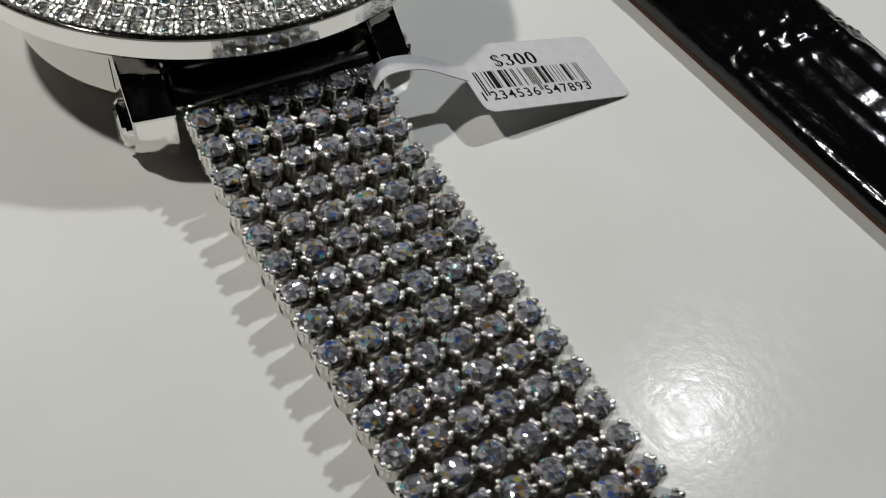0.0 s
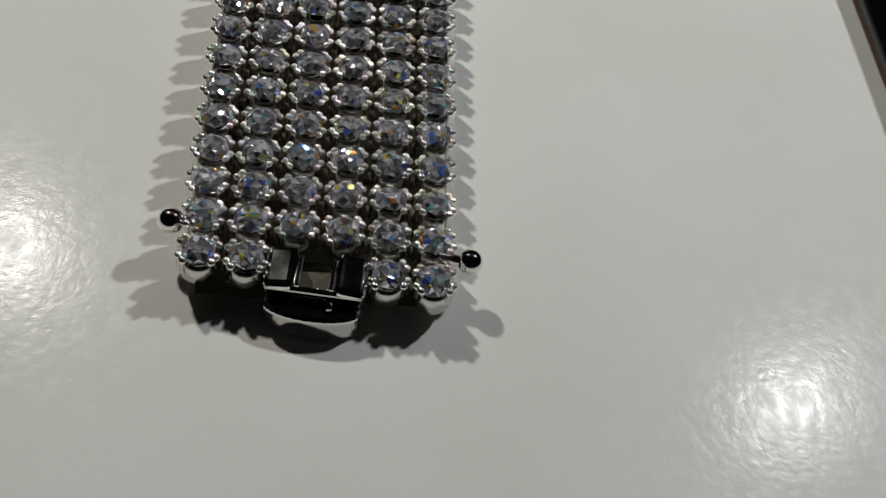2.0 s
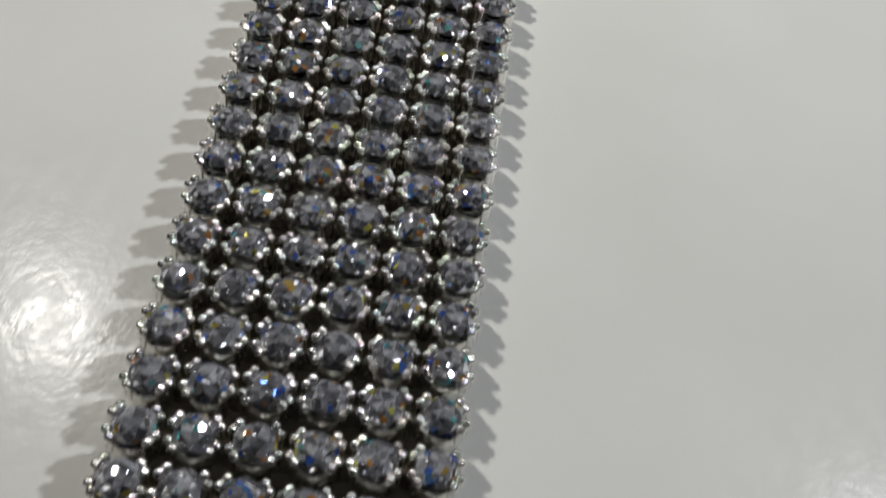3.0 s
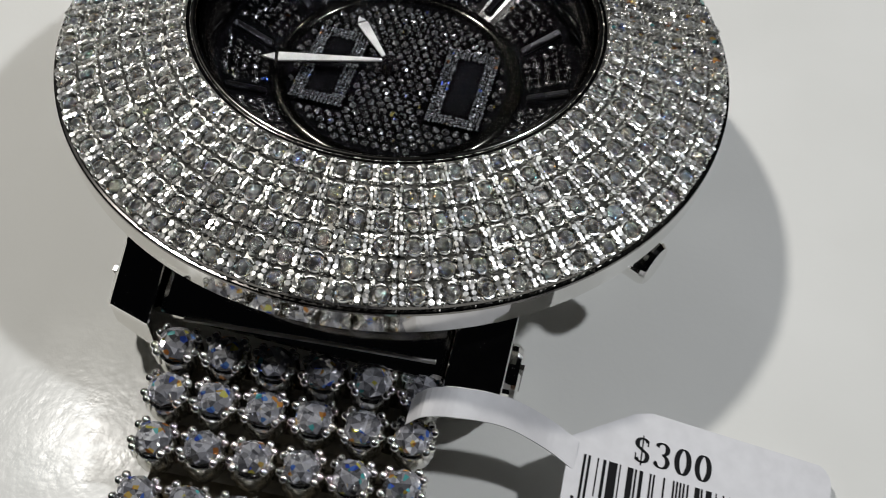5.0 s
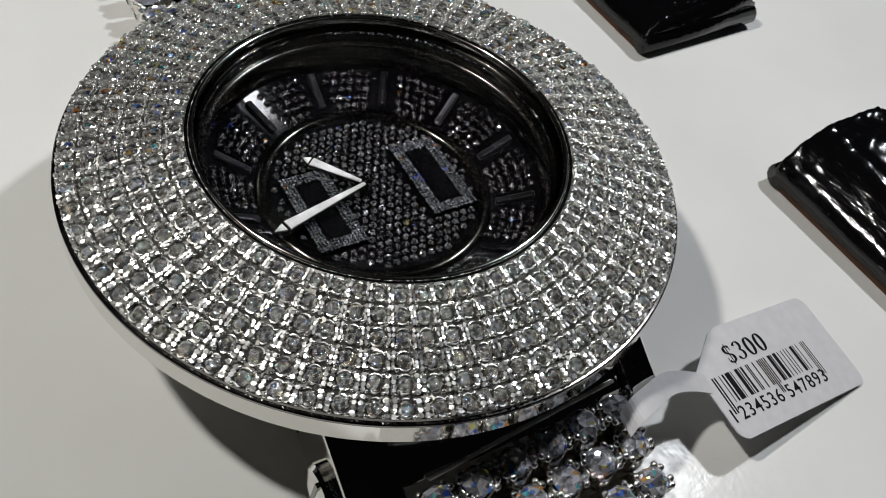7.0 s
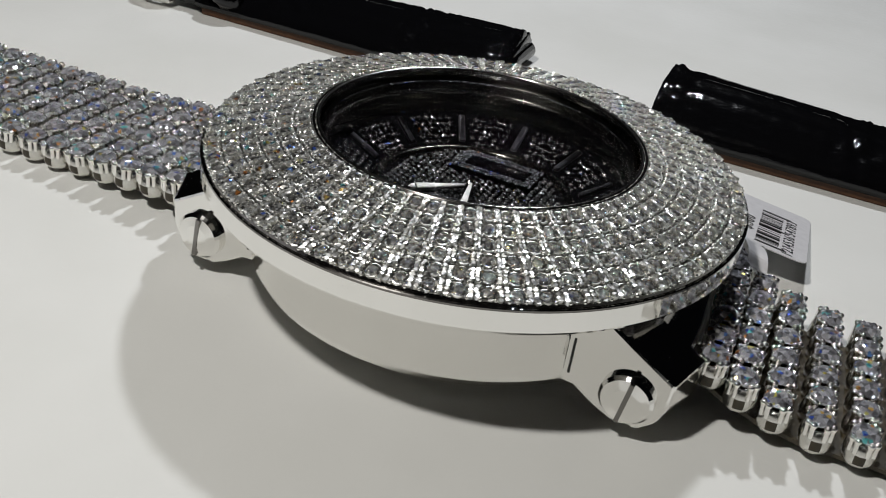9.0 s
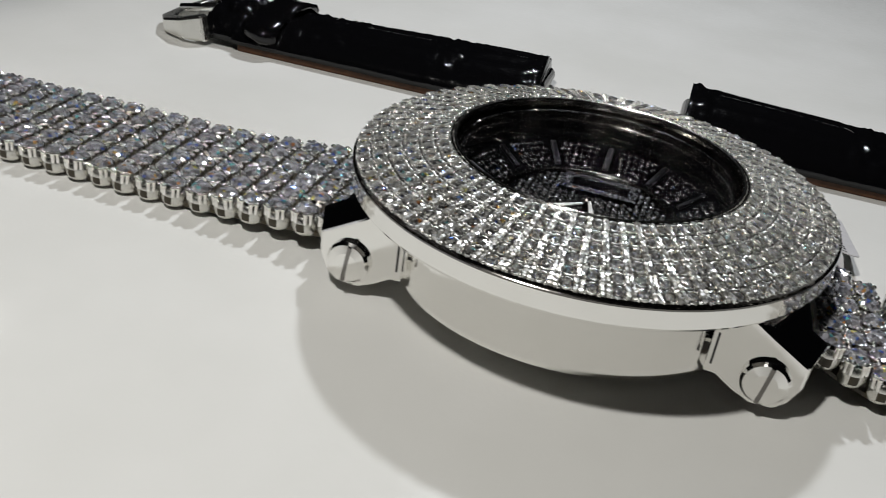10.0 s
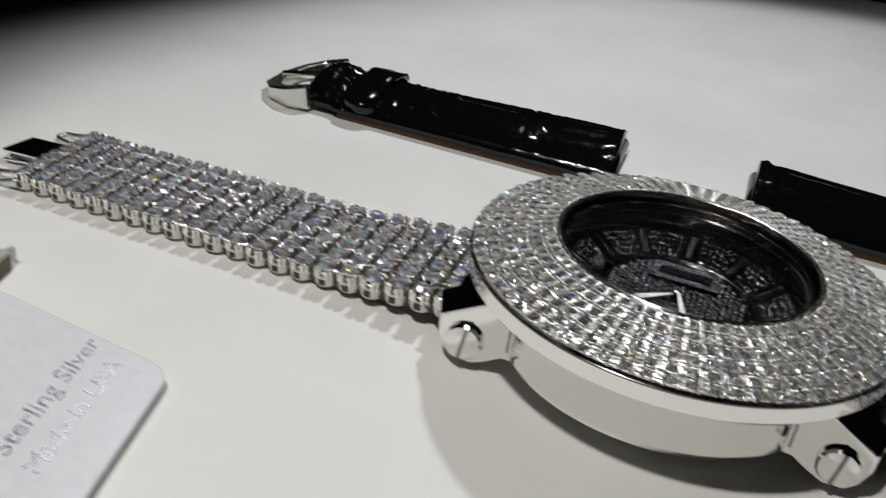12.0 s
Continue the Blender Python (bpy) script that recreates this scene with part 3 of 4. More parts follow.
def build_bracelet(sign, count, centre, width, pitch, skip):
    rng = random.Random(11 + sign)
    y = 2.66
    for k in range(count):
        p = pitch(y) if sign > 0 else (0.285, 0.315)[k] if k < 2 else 1.0085 * pitch(y)
        cx, w = centre(y), width(y)
        lean = math.atan2(centre(y + 0.1) - cx, 0.1) if sign < 0 else -0.02
        rise = climb_at(y, sign)
        scale = (w / 6 if sign < 0 else 0.48 * w / 6 + 0.60 * p) / 0.335
        for i in range(6):
            if (k, i) in skip:
                continue
            off = (i - 2.5) * w / 6
            skew = 0.08 * max(0.0, (k - 20) / 4) if sign < 0 else 0.0
            x0, y0 = cx + off * math.cos(lean), y - off * (math.sin(lean) - skew)
            flat = 1.0 if sign < 0 else 0.88
            z0 = 0.297 * scale * flat + 0.003 + rise + (0.06 if sign < 0 else 0.0)
            m = Matrix.Translation((x0 * CM, sign * y0 * CM, z0 * CM)) @ pose(0, 0, 0, rng.uniform(-4, 4), rng.uniform(-4, 4), -sign * math.degrees(lean) + rng.uniform(-4, 4)) @ Matrix.Diagonal((scale, scale, scale * flat, 1))
            spin = Matrix.Rotation(rng.uniform(0, 0.8), 4, "Z") @ pose(0, 0, 0, rng.uniform(-6, 6), rng.uniform(-6, 6), 0)
            if not MASTER:
                cup = part("stone_setting", cup_mesh(), [STEEL_SETTING, GAP_SHADE], watch, "round steel cup with four twin-headed prongs", m=m, smooth=True)
                bm = bmesh.new()
                facets(bm, 0.127, 8, Matrix.Translation((0, 0, 0.022)), depth=0.5)
                for q in range(8):
                    a, b = math.radians(45 * q + 22.5), math.radians(45 * q + 67.5)
                    bm.faces.new([bm.verts.new(v) for v in ((0.127 * math.cos(a), 0.127 * math.sin(a), 0.022), (0, 0, -0.05), (0.127 * math.cos(b), 0.127 * math.sin(b), 0.022))])
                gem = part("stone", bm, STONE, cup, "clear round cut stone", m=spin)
                prong = part("prong", prong_mesh(), BEAD_STEEL, cup, smooth=True, m=prong_pose(0, rng))
                MASTER.extend((cup, gem, prong))
                start = 1
            else:
                cup = again(MASTER[0], watch, m)
                again(MASTER[1], cup, spin)
                start = 0
            for q in range(start, 4):
                again(MASTER[2], cup, prong_pose(q, rng))
        # rod and plate under the row, coloured as the shade between stones
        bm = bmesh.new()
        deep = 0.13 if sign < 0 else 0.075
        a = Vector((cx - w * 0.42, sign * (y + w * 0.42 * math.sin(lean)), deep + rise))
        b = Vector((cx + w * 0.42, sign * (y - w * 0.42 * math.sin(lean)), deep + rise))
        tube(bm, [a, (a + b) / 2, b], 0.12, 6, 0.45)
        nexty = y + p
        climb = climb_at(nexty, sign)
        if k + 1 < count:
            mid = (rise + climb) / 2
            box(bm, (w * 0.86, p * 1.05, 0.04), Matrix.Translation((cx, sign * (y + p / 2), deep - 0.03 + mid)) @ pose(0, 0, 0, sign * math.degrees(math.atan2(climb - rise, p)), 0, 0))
        part("hinge_rod", bm, GAP_SHADE, watch)
        y += p
    return y - p


MASTER = []
end_low = build_bracelet(-1, 25, lambda y: -0.189 + 0.076 * y + 0.0019 * (y - 7) ** 2, lambda y: 2.185 - 0.042 * y, lambda y: 0.3358 * (1 - 0.0345 * (y - 6)), {(24, 2), (24, 3)})
end_high = build_bracelet(1, 21, lambda y: 0.03 + 0.14 * (1 - math.exp((2.6 - y) / 0.7)) - 0.02 * (y - 2.6), lambda y: 2.06 - 0.03 * (y - 2.6), lambda y: 0.331 * (1 - 0.02 * (y - 6)), set())


def build_clasp():
    y = -end_low
    cx = -0.189 + 0.076 * end_low + 0.0019 * (end_low - 7) ** 2
    for sx in (-1, 1):
        bm = bmesh.new()
        x = cx + sx * 0.94
        lift = 0.20
        ball(bm, (x, y + lift, 0.32), 0.085, 18, 12)
        tube(bm, [(x, y + lift, 0.32), (x - sx * 0.2, y + lift, 0.32)], 0.04)
        part("clasp_pin", bm, STEEL, watch, "round-headed steel clasp pin", smooth=True)
    for sx in (-1, 1):
        bm = bmesh.new()
        box(bm, (0.20, 0.30, 0.15), Matrix.Translation((cx + sx * 0.215, y - 0.03, 0.27)) @ pose(0, 0, 0, 6, sx * 8, 0), 0.045, 3)
        part("clasp_ear", bm, STEEL, watch, "rounded mirror-polished clasp ear")
        bm = bmesh.new()
        box(bm, (0.035, 0.24, 0.12), Matrix.Translation((cx + sx * 0.105, y - 0.04, 0.26)), 0.012)
        part("clasp_cheek", bm, STEEL, watch)
    bm = bmesh.new()
    box(bm, (0.60, 0.05, 0.05), Matrix.Translation((cx, y - 0.16, 0.27)), 0.015)
    part("clasp_bar", bm, STEEL, watch)
    # box of the clasp: rounded steel shell, its mouth's shade a black plate
    arc = [(0.30 * math.cos(math.radians(a)), -0.10 + 0.10 * math.sin(math.radians(a))) for a in range(180, 361, 12)]
    bm = bmesh.new()
    prism(bm, [(0.30, 0.0)] + [(-0.30, 0.0)] + arc, 0.012, 0.20, Matrix.Translation((cx, y - 0.13, 0)), bevel=0.02)
    shell = part("clasp_box", bm, STEEL, watch, "polished clasp box with a black plate as its shaded mouth")
    bm = bmesh.new()
    prism(bm, [(0.26, -0.03), (-0.26, -0.03)] + [(x * 0.86, z * 0.88) for x, z in arc], 0.19, 0.206, Matrix.Translation((cx, y - 0.13, 0)))
    part("clasp_mouth", bm, BLACK, shell)
    bm = bmesh.new()
    box(bm, (0.05, 0.10, 0.05), Matrix.Translation((cx + 0.10, y - 0.20, 0.215)) @ pose(0, 0, 0, 0, 0, 8), 0.014)
    part("clasp_catch", bm, STEEL, shell)
    y2 = end_high + 0.26
    bm = bmesh.new()
    box(bm, (0.60, 0.72, 0.07), Matrix.Translation((0.10, y2 + 0.30, 0.19)) @ pose(0, 0, 0, -7, 0, -6), 0.02)
    tongue = part("clasp_tongue", bm, STEEL, watch, "flat polished steel clasp tongue")
    bm = bmesh.new()
    box(bm, (0.10, 0.5, 0.05), Matrix.Translation((-0.20, y2 + 0.32, 0.09)) @ pose(0, 0, 0, -6, 0, 4), 0.015)
    part("tongue_spring", bm, STEEL, tongue)
    for x, turn in ((-0.70, 0.04), (1.0, -0.06)):
        bm = bmesh.new()
        line = [(x - 0.20, y2 - 0.26, 0.19), (x - 0.22 + turn * 0.5, y2 + 0.12, 0.09), (x - 0.10 + turn, y2 + 0.47, 0.05), (x + turn, y2 + 0.54, 0.05), (x + 0.10 + turn, y2 + 0.45, 0.07), (x - 0.02 + turn * 0.5, y2 + 0.2, 0.14), (x + 0.13, y2 - 0.26, 0.19)]
        tube(bm, smooth_line(line, 4), 0.035, 8)
        part("safety_loop", bm, SILVER, watch, "thin bent steel wire loop", smooth=True)


build_clasp()


# ---- the price tag ----
def ribbon(bm, points, thick, thin, m):
    """A pen stroke: broad where it runs upright, fine where it runs level."""
    points = [Vector((*p, 0)) for p in points]
    left, right = [], []
    for k, p in enumerate(points):
        way = (points[min(k + 1, len(points) - 1)] - points[max(k - 1, 0)]).normalized()
        half = (thin + (thick - thin) * abs(way.y) ** 1.5) / 2
        off = Vector((-way.y, way.x, 0)) * half
        left.append(bm.verts.new(m @ (p + off)))
        right.append(bm.verts.new(m @ (p - off)))
    for k in range(len(points) - 1):
        bm.faces.new((right[k], right[k + 1], left[k + 1], left[k]))


def bow(cx, cy, rx, ry, start, end, n=14):
    return [(cx + rx * math.cos(math.radians(start + (end - start) * k / n)), cy + ry * math.sin(math.radians(start + (end - start) * k / n))) for k in range(n + 1)]


def serif_sign(sign, x, y, tall, parent):
    """One bold printed sign with broad stems and fine hairlines."""
    bm = bmesh.new()
    m = Matrix.Translation((x, y, 0.003)) @ Matrix.Scale(tall, 4)
    if sign == "0":
        ribbon(bm, bow(0.33, 0.5, 0.235, 0.47, 0, 360, 36), 0.2, 0.05, m)
    elif sign == "3":
        ribbon(bm, bow(0.30, 0.75, 0.21, 0.22, 165, -85) + bow(0.29, 0.28, 0.25, 0.25, 85, -160), 0.18, 0.05, m)
        ribbon(bm, [(0.06, 0.14), (0.12, 0.22)], 0.14, 0.14, m)
    else:
        ribbon(bm, bow(0.33, 0.74, 0.21, 0.2, 25, 235) + bow(0.33, 0.26, 0.22, 0.22, 50, -155), 0.18, 0.06, m)
        ribbon(bm, [(0.33, -0.1), (0.33, 0.5), (0.33, 1.06)], 0.055, 0.055, m)
        ribbon(bm, [(0.54, 0.68), (0.54, 0.92)], 0.05, 0.05, m)
        ribbon(bm, [(0.10, 0.08), (0.10, 0.34)], 0.05, 0.05, m)
    part("price_print", bm, INK, parent)


def build_tag():
    ux = Vector((0.983, 0.039, -0.1786)).normalized()
    uy = Vector((-0.018, 0.993, 0.118))
    uz = ux.cross(uy).normalized()
    uy = uz.cross(ux)
    turn = Matrix((ux, uy, uz)).transposed().to_4x4()
    origin = Vector((1.968, -2.861, 0.402))
    tag = thing("price_tag", (0, 0, 0), "small white paper price tag looped round the bracelet", "price tag")
    tag.matrix_basis = Matrix.Translation(origin * CM) @ turn
    bm = bmesh.new()
    outline = [(0.0, -0.2)] + [(0.12 - 0.12 * math.cos(a), -0.25 - 0.12 * math.sin(a)) for a in (0.2, 0.6, 1.0, 1.4)]
    outline += [(1.81 + 0.13 * math.sin(a), -0.24 - 0.13 * math.cos(a)) for a in (0.1, 0.5, 0.9, 1.3)]
    outline += [(1.81 + 0.13 * math.cos(a), 0.54 + 0.13 * math.sin(a)) for a in (0.1, 0.5, 0.9, 1.3)]
    outline += [(0.56, 0.67), (0.44, 0.63), (0.0, 0.33)]
    prism(bm, outline, -0.012, 0.0)
    part("tag_card", bm, PAPER, tag)
    # printed price, bar code and digits
    for k, sign in enumerate("$300"):
        serif_sign(sign, 0.455 + 0.152 * k, 0.285, 0.19, tag)
    # offset and width of each bar, in 1/337 of the code's width
    bars = ((0, 4), (8, 4), (24, 2), (34, 5), (44, 15), (63, 2), (77, 10), (90, 3), (98, 6), (116, 3), (122, 3), (140, 3), (157, 3), (163, 3), (169, 3), (175, 3), (182, 3), (196, 9), (207, 3), (216, 10), (233, 2), (246, 2), (257, 2), (267, 2), (281, 9), (293, 2), (304, 2), (322, 2), (328, 2), (335, 2))
    for at, w in bars:
        guard = at < 10 or at > 320 or 165 < at < 180
        low = -0.135 if guard else -0.04
        bm = bmesh.new()
        box(bm, (w * 1.40 / 337, 0.23 - low, 0.002), Matrix.Translation((0.114 + (at + w / 2) * 1.40 / 337, (0.23 + low) / 2, 0.003)))
        part("barcode_bar", bm, INK, tag)
    for text, x, step in (("1", 0.03, 0.0), ("234536", 0.165, 0.107), ("547893", 0.86, 0.107)):
        for k, sign in enumerate(text):
            curve_text(sign, 0.185, (x + k * step, -0.205, 0.003), tag, "digit_print", INK, 0.001)
    # paper loop over the bracelet's edge
    bm = bmesh.new()
    inv = turn.inverted()
    over = [(2.02, -2.66, 0.41), (1.8, -2.60, 0.50), (1.5, -2.60, 0.66), (1.2, -2.68, 0.78), (0.98, -2.74, 0.80), (0.86, -2.78, 0.70)]
    for line in (over,):
        rows = []
        for p in smooth_line(line, 5):
            v = inv @ (p - origin)
            wide = inv @ Vector((0.0, 0.10, 0.02))
            rows.append([v - wide, v + wide, v + wide + Vector((0, 0, 0.012)), v - wide + Vector((0, 0, 0.012))])
        sweep(bm, rows)
    part("tag_loop", bm, PAPER, tag, "thin white paper loop", smooth=False)


def curve_text(text, size, at, parent, name, mat, offset, turn=None, shear=0.0, right=False):
    data = bpy.data.curves.new(name, "FONT")
    data.body, data.size, data.offset = text, size * CM, offset * CM
    data.extrude, data.shear = 0.0008 * CM, shear
    data.align_x = "RIGHT" if right else "LEFT"
    data.materials.append(mat)
    ob = new(name, data)
    dg = bpy.context.evaluated_depsgraph_get()
    me = bpy.data.meshes.new_from_object(ob.evaluated_get(dg))
    bpy.data.objects.remove(ob)
    ob = new(name, me)
    ob.parent = parent
    ob.matrix_basis = Matrix.Translation(Vector(at) * CM) @ (turn or Matrix.Identity(4))
    return ob


build_tag()


# ---- two halves of a black leather strap ----
def strap_body(bm, length, wide, thick, low=0.13, seed=1, bands=()):
    """Padded strap along +y from y = 0, with long ridges and crinkled bands; wide and thick are functions of y."""
    rows = []
    n, cols = int(length * 22), 30
    for k in range(n + 1):
        y = length * k / n
        w, h = wide(y) / 2, thick(y)
        crinkle = max(0.0, math.sin(y * 2.3 + seed * 1.39)) ** 3
        for at, spread, strong in bands:
            crinkle = max(crinkle, strong * math.exp(-((y - at) / spread) ** 2))
        row = [(-w, y, low), (-w, y, low + h * 0.16)]
        for c in range(cols + 1):
            u = -1 + 2 * c / cols
            pad = 0.22 + 0.78 * min(1.0, max(0.0, (1 - abs(u)) / 0.6)) ** 0.55
            if 0.84 < abs(u) < 0.9:
                pad -= 0.05
            ridge = 0.034 * math.cos(u * 11.0 + 0.5 * math.sin(y * 1.3)) * (1 - crinkle) * (1 - u * u)
            fine = (0.05 * noise.noise(Vector((u * w * 7.0, y * 5.5, seed))) + 0.035 * noise.noise(Vector((u * w * 15.0, y * 12.0, seed + 9)))) * (0.12 + crinkle) + 0.008 * noise.noise(Vector((u * w * 2, y * 0.9, seed + 5)))
            edge = 1.0 + 0.008 * noise.noise(Vector((y * 2.2, u, seed)))
            row.append((u * w * 0.995 * edge, y, low + h * pad + (ridge + fine) * min(1.0, (1 - abs(u)) * 5)))
        row += [(w, y, low + h * 0.16), (w, y, low)]
        rows.append(row)
    sweep(bm, rows)


def build_straps():
    strap = thing("leather_strap", (5.72, 1.78, 0), "short black patent crocodile-grain leather strap half with steel buckle", "watch strap", "leather strap halves")
    strap.matrix_basis = pose(5.79 * CM, 1.80 * CM, 0, 0, 0, 2.5)
    bm = bmesh.new()
    strap_body(bm, 5.3, lambda y: 2.02 - 0.04 * y, lambda y: 0.54 - 0.03 * y, seed=3, bands=((0.0, 0.16, 1.5), (1.45, 0.3, 1.0), (3.35, 0.25, 0.8), (4.1, 0.4, 1.3)))
    part("strap_body", bm, LEATHER, strap, smooth=True)
    bm = bmesh.new()
    prism(bm, [(-0.955, 0.02), (0.955, 0.02), (0.86, 5.2), (-0.86, 5.2)], 0.002, 0.126, bevel=0.02)
    part("lining", bm, LINING, strap, "tan leather lining")
    bm = bmesh.new()
    tube(bm, [(-0.98, 0.06, 0.17), (0.98, 0.06, 0.17)], 0.15, 14)
    part("bar_tunnel", bm, LEATHER, strap, smooth=True)
    bm = bmesh.new()
    arc = [(math.cos(math.radians(-25 + 230 * k / 16)), math.sin(math.radians(-25 + 230 * k / 16))) for k in range(17)]
    ring = [[(x * s * 1.03, 4.45 + dy, 0.38 + max(-0.36, z * 0.34 * s)) for x, z in arc] for dy, s in ((0, 0.86), (0.06, 0.95), (0.18, 1.0), (0.32, 1.02), (0.46, 1.0), (0.58, 0.94), (0.64, 0.84))]
    ring = [[(x * (1 + 0.05 * noise.noise(Vector((x * 3, y * 5, z * 4)))), y + 0.10 * noise.noise(Vector((x * 2.5, 1.3, z * 3))), z - 0.13 * math.exp(-((x + 0.25) / 0.22) ** 2) + 0.09 * noise.noise(Vector((x * 4, y * 5, 2.0)))) for x, y, z in r] for r in ring]
    sweep(bm, [r + [(x * 0.84, y, 0.40 + (z - 0.40) * 0.80) for x, y, z in reversed(r)] for r in ring])
    part("keeper_loop", bm, LEATHER, strap, smooth=True)
    bm = bmesh.new()
    strap_body(bm, 0.75, lambda y: 1.7, lambda y: 0.42 + 0.1 * math.sin(y * 4), seed=6, bands=((0.4, 0.5, 1.8),))
    bmesh.ops.translate(bm, vec=(0, 5.15, 0), verts=bm.verts)
    part("buckle_fold", bm, LEATHER, strap, smooth=True)
    # buckle
    bm = bmesh.new()
    outline = [(-1.02, 0), (-1.05, 0.45), (-0.82, 0.9), (-0.36, 1.2), (0.36, 1.2), (0.82, 0.9), (1.05, 0.45), (1.02, 0), (0.82, 0), (0.84, 0.45), (0.6, 0.74), (0.25, 0.86), (-0.25, 0.86), (-0.6, 0.74), (-0.84, 0.45), (-0.82, 0)]
    prism(bm, outline, -0.24, 0.24, bevel=0.05)
    for v in bm.verts:
        v.co.z *= 1.0 - 0.62 * max(0.0, v.co.y) / 1.12
    bmesh.ops.transform(bm, matrix=Matrix.Translation((0, 5.75, 0.31)) @ pose(0, 0, 0, -10, 0, 0), verts=bm.verts)
    buckle = part("buckle", bm, STEEL_SETTING, strap, "polished steel buckle")
    bm = bmesh.new()
    tube(bm, [(0, 5.6, 0.42), (0, 6.1, 0.40), (0, 6.75, 0.27)], 0.07)
    part("buckle_pin", bm, BEAD_STEEL, buckle, smooth=True)

    strap = thing("leather_strap", (5.72, -0.62, 0), "long black patent crocodile-grain leather strap half, padded at one end", "watch strap", "leather strap halves")
    strap.matrix_basis = pose(5.83 * CM, -0.64 * CM, 0, 0, 0, 180 + 1.5)
    bm = bmesh.new()
    strap_body(bm, 11.0, lambda y: 2.02 - 0.02 * y if y < 10 else 1.82 * math.sqrt(max(0.02, 1 - ((y - 10) / 1.02) ** 2)), lambda y: max(0.22, 0.62 - 0.045 * y))
    part("strap_body", bm, LEATHER, strap, smooth=True)
    bm = bmesh.new()
    prism(bm, [(-0.955, 0.02), (0.955, 0.02), (0.86, 9.9), (-0.86, 9.9)], 0.002, 0.126, bevel=0.02)
    part("lining", bm, LINING, strap, "tan leather lining")
    bm = bmesh.new()
    tube(bm, [(-0.98, 0.06, 0.17), (0.98, 0.06, 0.17)], 0.15, 14)
    part("bar_tunnel", bm, LEATHER, strap, smooth=True)


build_straps()


# ---- the earring card ----
def build_card():
    u = Vector((-0.976, -0.22, 0))
    v = Vector((-0.205, 0.93, 0.30)).normalized()
    w = u.cross(v).normalized() * -1
    v = w.cross(u) * -1 if (w.cross(u)).dot(v) < 0 else w.cross(u)
    x_axis = -u
    turn = Matrix((x_axis, v, x_axis.cross(v))).transposed().to_4x4()
    corner = Vector((-3.41, 4.88, 0.13))
    place = Matrix.Translation(corner * CM) @ turn
    card = thing("earring_card", (0, 0, 0), "white plastic display card with silver lettering, propped at a slant", "display card")
    card.matrix_basis = place
    bm = bmesh.new()
    outline = []
    for px, py, start in ((-0.28, 0.28, -90), (-0.28, 3.36, 0), (-4.72, 3.36, 90), (-4.72, 0.28, 180)):
        outline += [(px + 0.28 * math.cos(math.radians(start + 15 * k)), py + 0.28 * math.sin(math.radians(start + 15 * k))) for k in range(7)]
    prism(bm, outline, -0.09, 0.03, bevel=0.03)
    part("card_panel", bm, CARD, card, smooth=False)
    bm = bmesh.new()
    prism(bm, [(x + 0.035, y) for x, y in outline], -0.17, -0.094)
    part("card_backing", bm, CARD_EDGE, card, "brown card backing")
    curve_text("Sterling Silver", 0.345, (-0.10, 0.82, 0.032), card, "lettering", FOIL, 0.001, Matrix.Diagonal((1, 0.74, 1, 1)), right=True)
    curve_text("Made in USA", 0.34, (-0.25, 0.49, 0.032), card, "lettering", FOIL, -0.0025, Matrix.Diagonal((1, 0.74, 1, 1)), right=True)
    # folded clear tag that props the card behind
    bm = bmesh.new()
    for a, b in (((-3.9, 9.2), (-2.42, 7.93)), ((-2.42, 7.93), (-3.5, 7.68))):
        a, b = Vector((*a, 0)), Vector((*b, 0))
        side = (b - a).cross(Vector((0, 0, 1))).normalized() * 0.012
        up = Vector((0, 0, 0.28))
        lean = (b - a).cross(Vector((0, 0, 1))).normalized() * 0.05
        sweep(bm, [[p - side, p + side, p + side + up + lean, p - side + up + lean] for p in (a, (a + b) / 2, b)])
    bmesh.ops.transform(bm, matrix=turn.inverted() @ Matrix.Translation(-corner), verts=bm.verts)
    foot = part("folded_foot", bm, CLEAR, card, "folded clear plastic foot")
    to_card = turn.inverted() @ Matrix.Translation(-corner)
    for a, b, low, high, mat in (((-3.12, 8.53), (-3.0, 8.43), 0.05, 0.24, FOIL), ((-2.97, 8.40), (-2.91, 8.35), 0.04, 0.16, FOIL), ((-2.88, 8.32), (-2.76, 8.22), 0.10, 0.25, FOIL), ((-2.60, 7.88), (-2.98, 7.79), 0.02, 0.26, FOOT_BROWN)):
        bm = bmesh.new()
        a, b = Vector((*a, 0)), Vector((*b, 0))
        out = (b - a).cross(Vector((0, 0, 1))).normalized() * (0.03 if mat is FOIL else -0.03)
        sweep(bm, [[p + out * 0.5 + Vector((0, 0, low)), p + out + Vector((0, 0, low)), p + out + Vector((0, 0, high)), p + out * 0.5 + Vector((0, 0, high))] for p in (a, b)])
        bmesh.ops.transform(bm, matrix=to_card, verts=bm.verts)
        part("foot_print", bm, mat, foot)

    def pillow(bm, half, low, high, edge, n=40, power=4.5):
        rows = []
        for grow, z in ((0, low), (0, high - edge), (-edge * 0.35, high - edge * 0.3), (-edge, high)):
            row = []
            for k in range(n):
                a = 2 * math.pi * k / n
                c, s = math.cos(a), math.sin(a)
                r = (half + grow) / (abs(c) ** power + abs(s) ** power) ** (1 / power)
                row.append((r * c, r * s, z))
            rows.append(row)
        sweep(bm, rows)

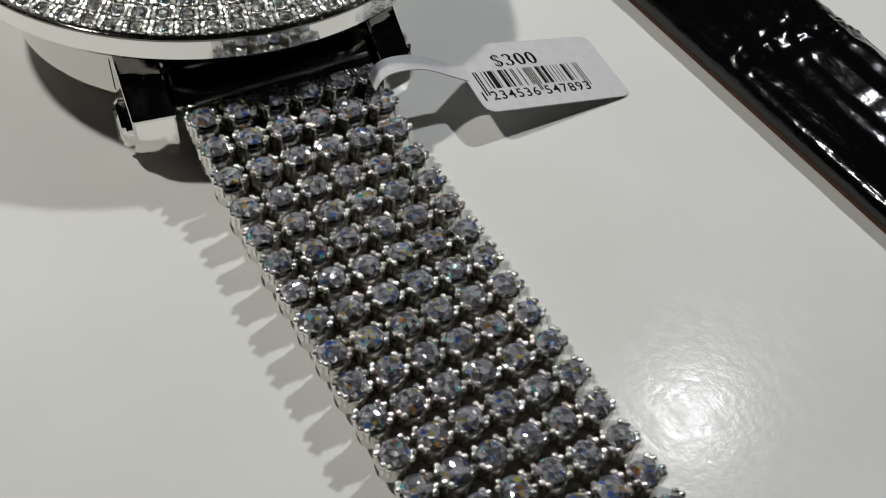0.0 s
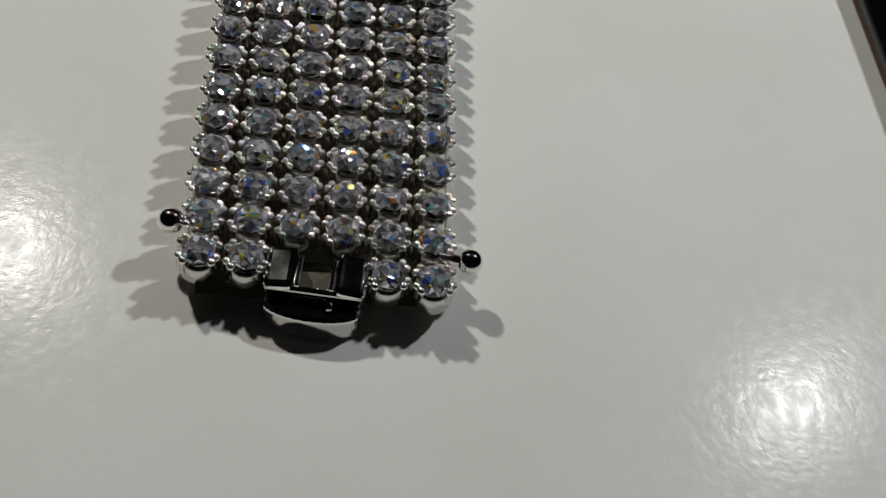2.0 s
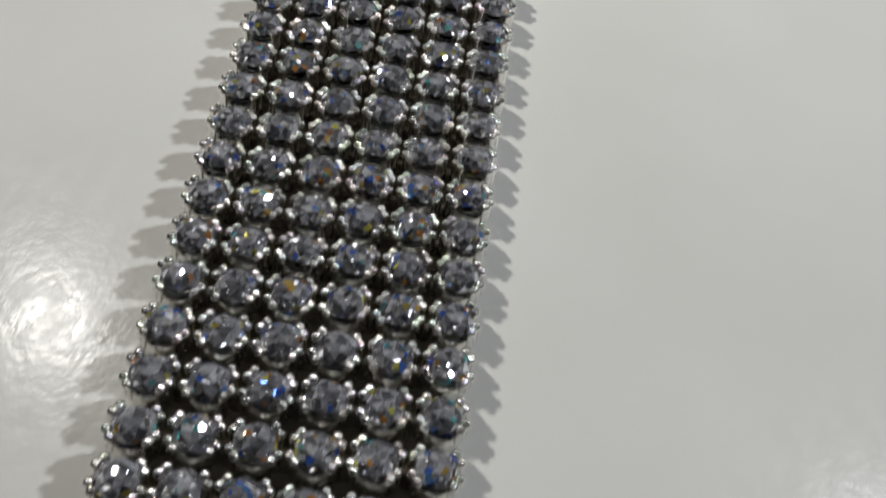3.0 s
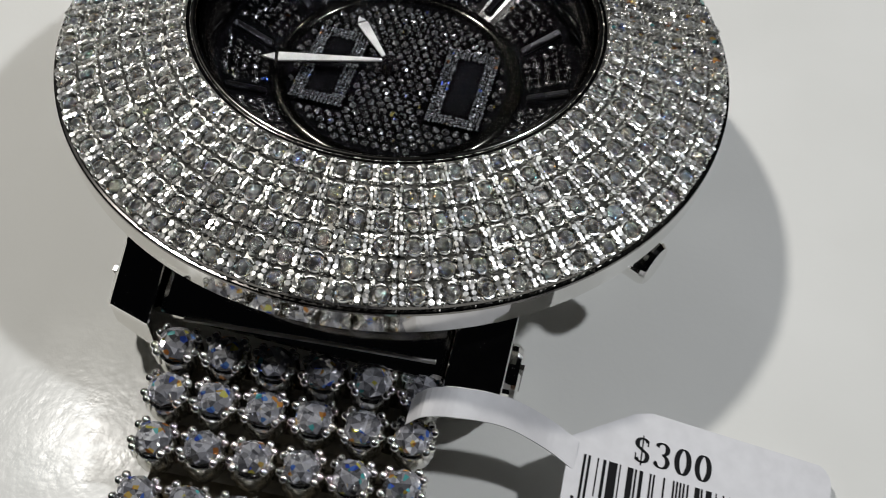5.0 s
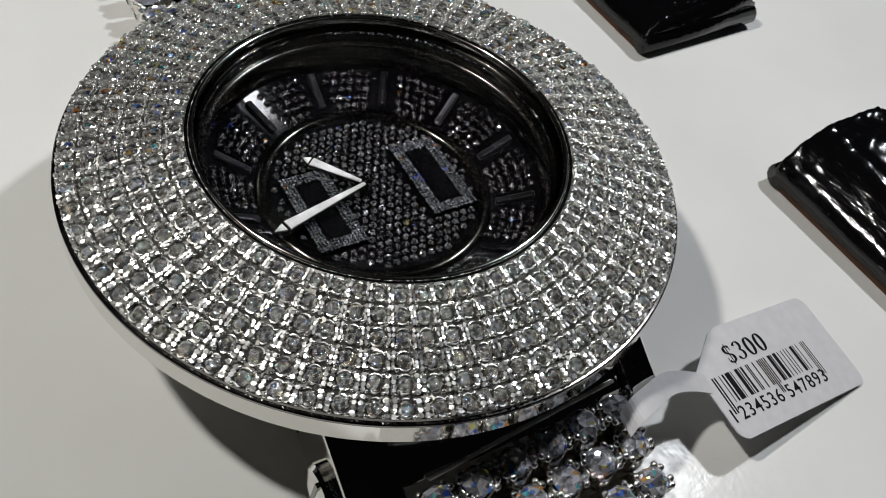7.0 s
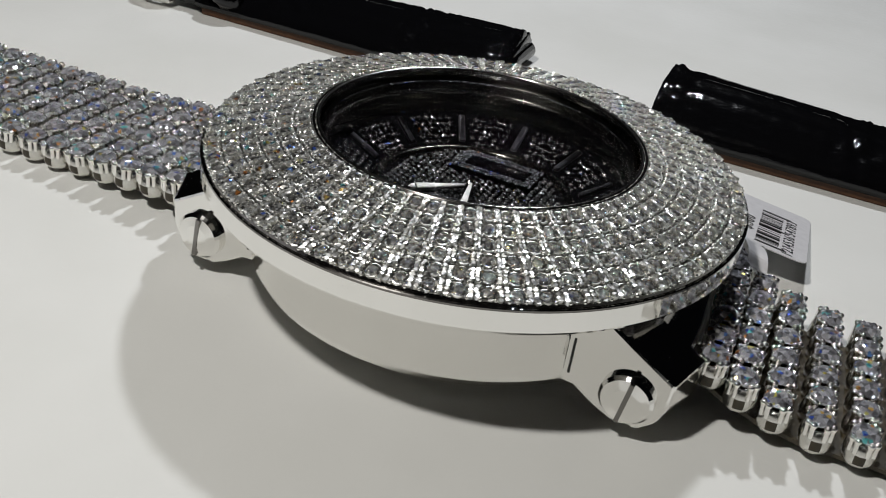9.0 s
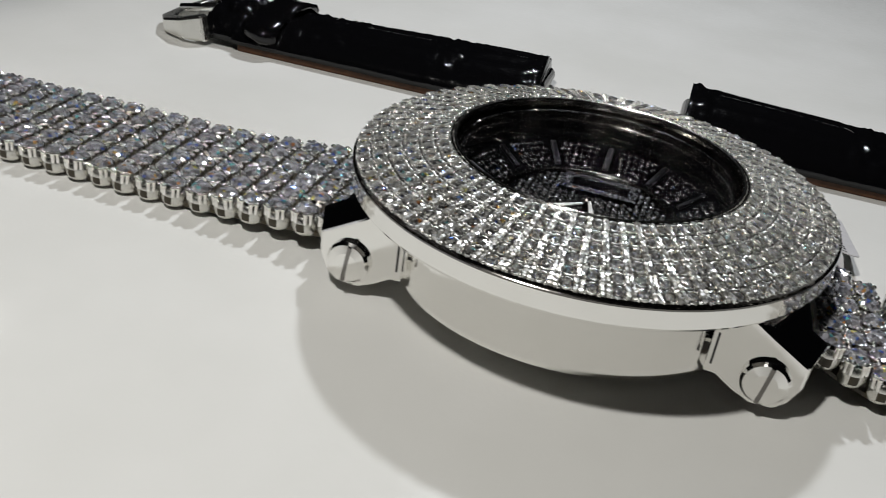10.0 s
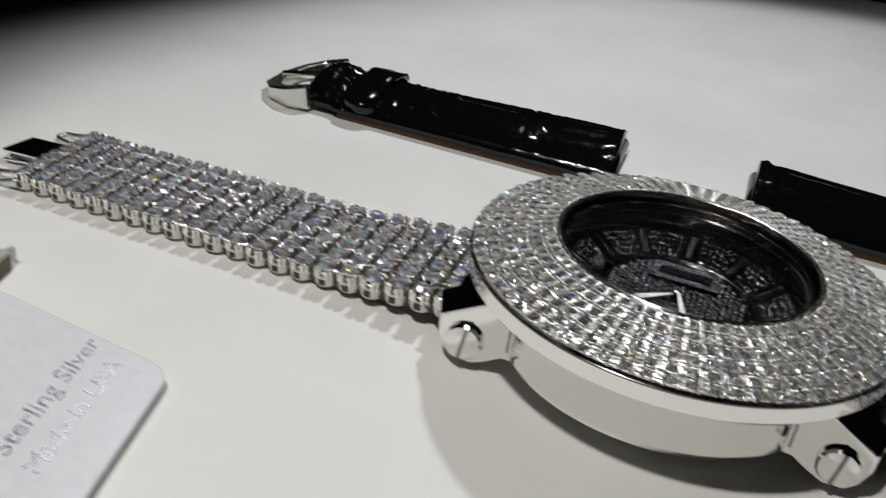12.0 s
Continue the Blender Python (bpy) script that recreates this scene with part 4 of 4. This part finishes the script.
    for px, py in ((-0.90, 2.42), (-2.14, 2.46)):
        ear = thing("earring", (0, 0, 0), "square silver stud earring paved with clear stones on card", "earring", "earrings on the card")
        ear.matrix_basis = place @ Matrix.Translation(Vector((px, py, 0.034)) * CM) @ pose(0, 0, 0, 0, 0, -5) @ Matrix.Diagonal((0.77, 0.77, 0.66, 1))
        bm = bmesh.new()
        pillow(bm, 0.525, 0.0, 0.07, 0.03)
        part("earring_base", bm, BEAD_STEEL, ear, "polished silver foot rim")
        bm = bmesh.new()
        pillow(bm, 0.47, 0.06, 0.13, 0.01)
        part("earring_waist", bm, SILVER, ear)
        bm = bmesh.new()
        pillow(bm, 0.50, 0.12, 0.20, 0.04)
        part("earring_tier", bm, SILVER, ear, "upper tier paved with clear stones")
        for reach, thick, z in ((0.485, 0.016, 0.205), (0.285, 0.024, 0.285)):
            bm = bmesh.new()
            loop = []
            for k in range(33):
                a = 2 * math.pi * k / 32
                q = reach / (abs(math.cos(a)) ** 5 + abs(math.sin(a)) ** 5) ** 0.2
                loop.append((q * math.cos(a), q * math.sin(a), z))
            tube(bm, loop, thick, 8)
            part("frame_wire", bm, BEAD_STEEL, ear, "bright polished square wire", smooth=True)
        bm = bmesh.new()
        pillow(bm, 0.285, 0.19, 0.275, 0.02)
        part("inner_frame", bm, SILVER, ear, "raised square centre")
        rng = random.Random(6)
        gem = None
        spots = [(0.395 * math.cos(a) / (abs(math.cos(a)) ** 5 + abs(math.sin(a)) ** 5) ** 0.2, 0.395 * math.sin(a) / (abs(math.cos(a)) ** 5 + abs(math.sin(a)) ** 5) ** 0.2, 0.20, 1.25) for a in [2 * math.pi * k / 28 for k in range(28)]]
        spots += [((i - 1.5) * 0.115, (j - 1.5) * 0.115, 0.275, 1.05) for i in range(4) for j in range(4)]
        spots += [(x * 1.235, y * 1.235, 0.105, 0.8) for x, y, z, size in spots[:28]]
        for x, y, z, size in spots:
            m = Matrix.Translation(Vector((x, y, z)) * CM) @ pose(0, 0, 0, rng.uniform(-12, 12), rng.uniform(-12, 12), rng.uniform(0, 60)) @ Matrix.Scale(size, 4)
            if gem is None:
                bm = bmesh.new()
                facets(bm, 0.056, 6, depth=0.6)
                gem = part("stone", bm, EAR_STONE, ear, m=m)
            else:
                again(gem, ear, m)


build_card()
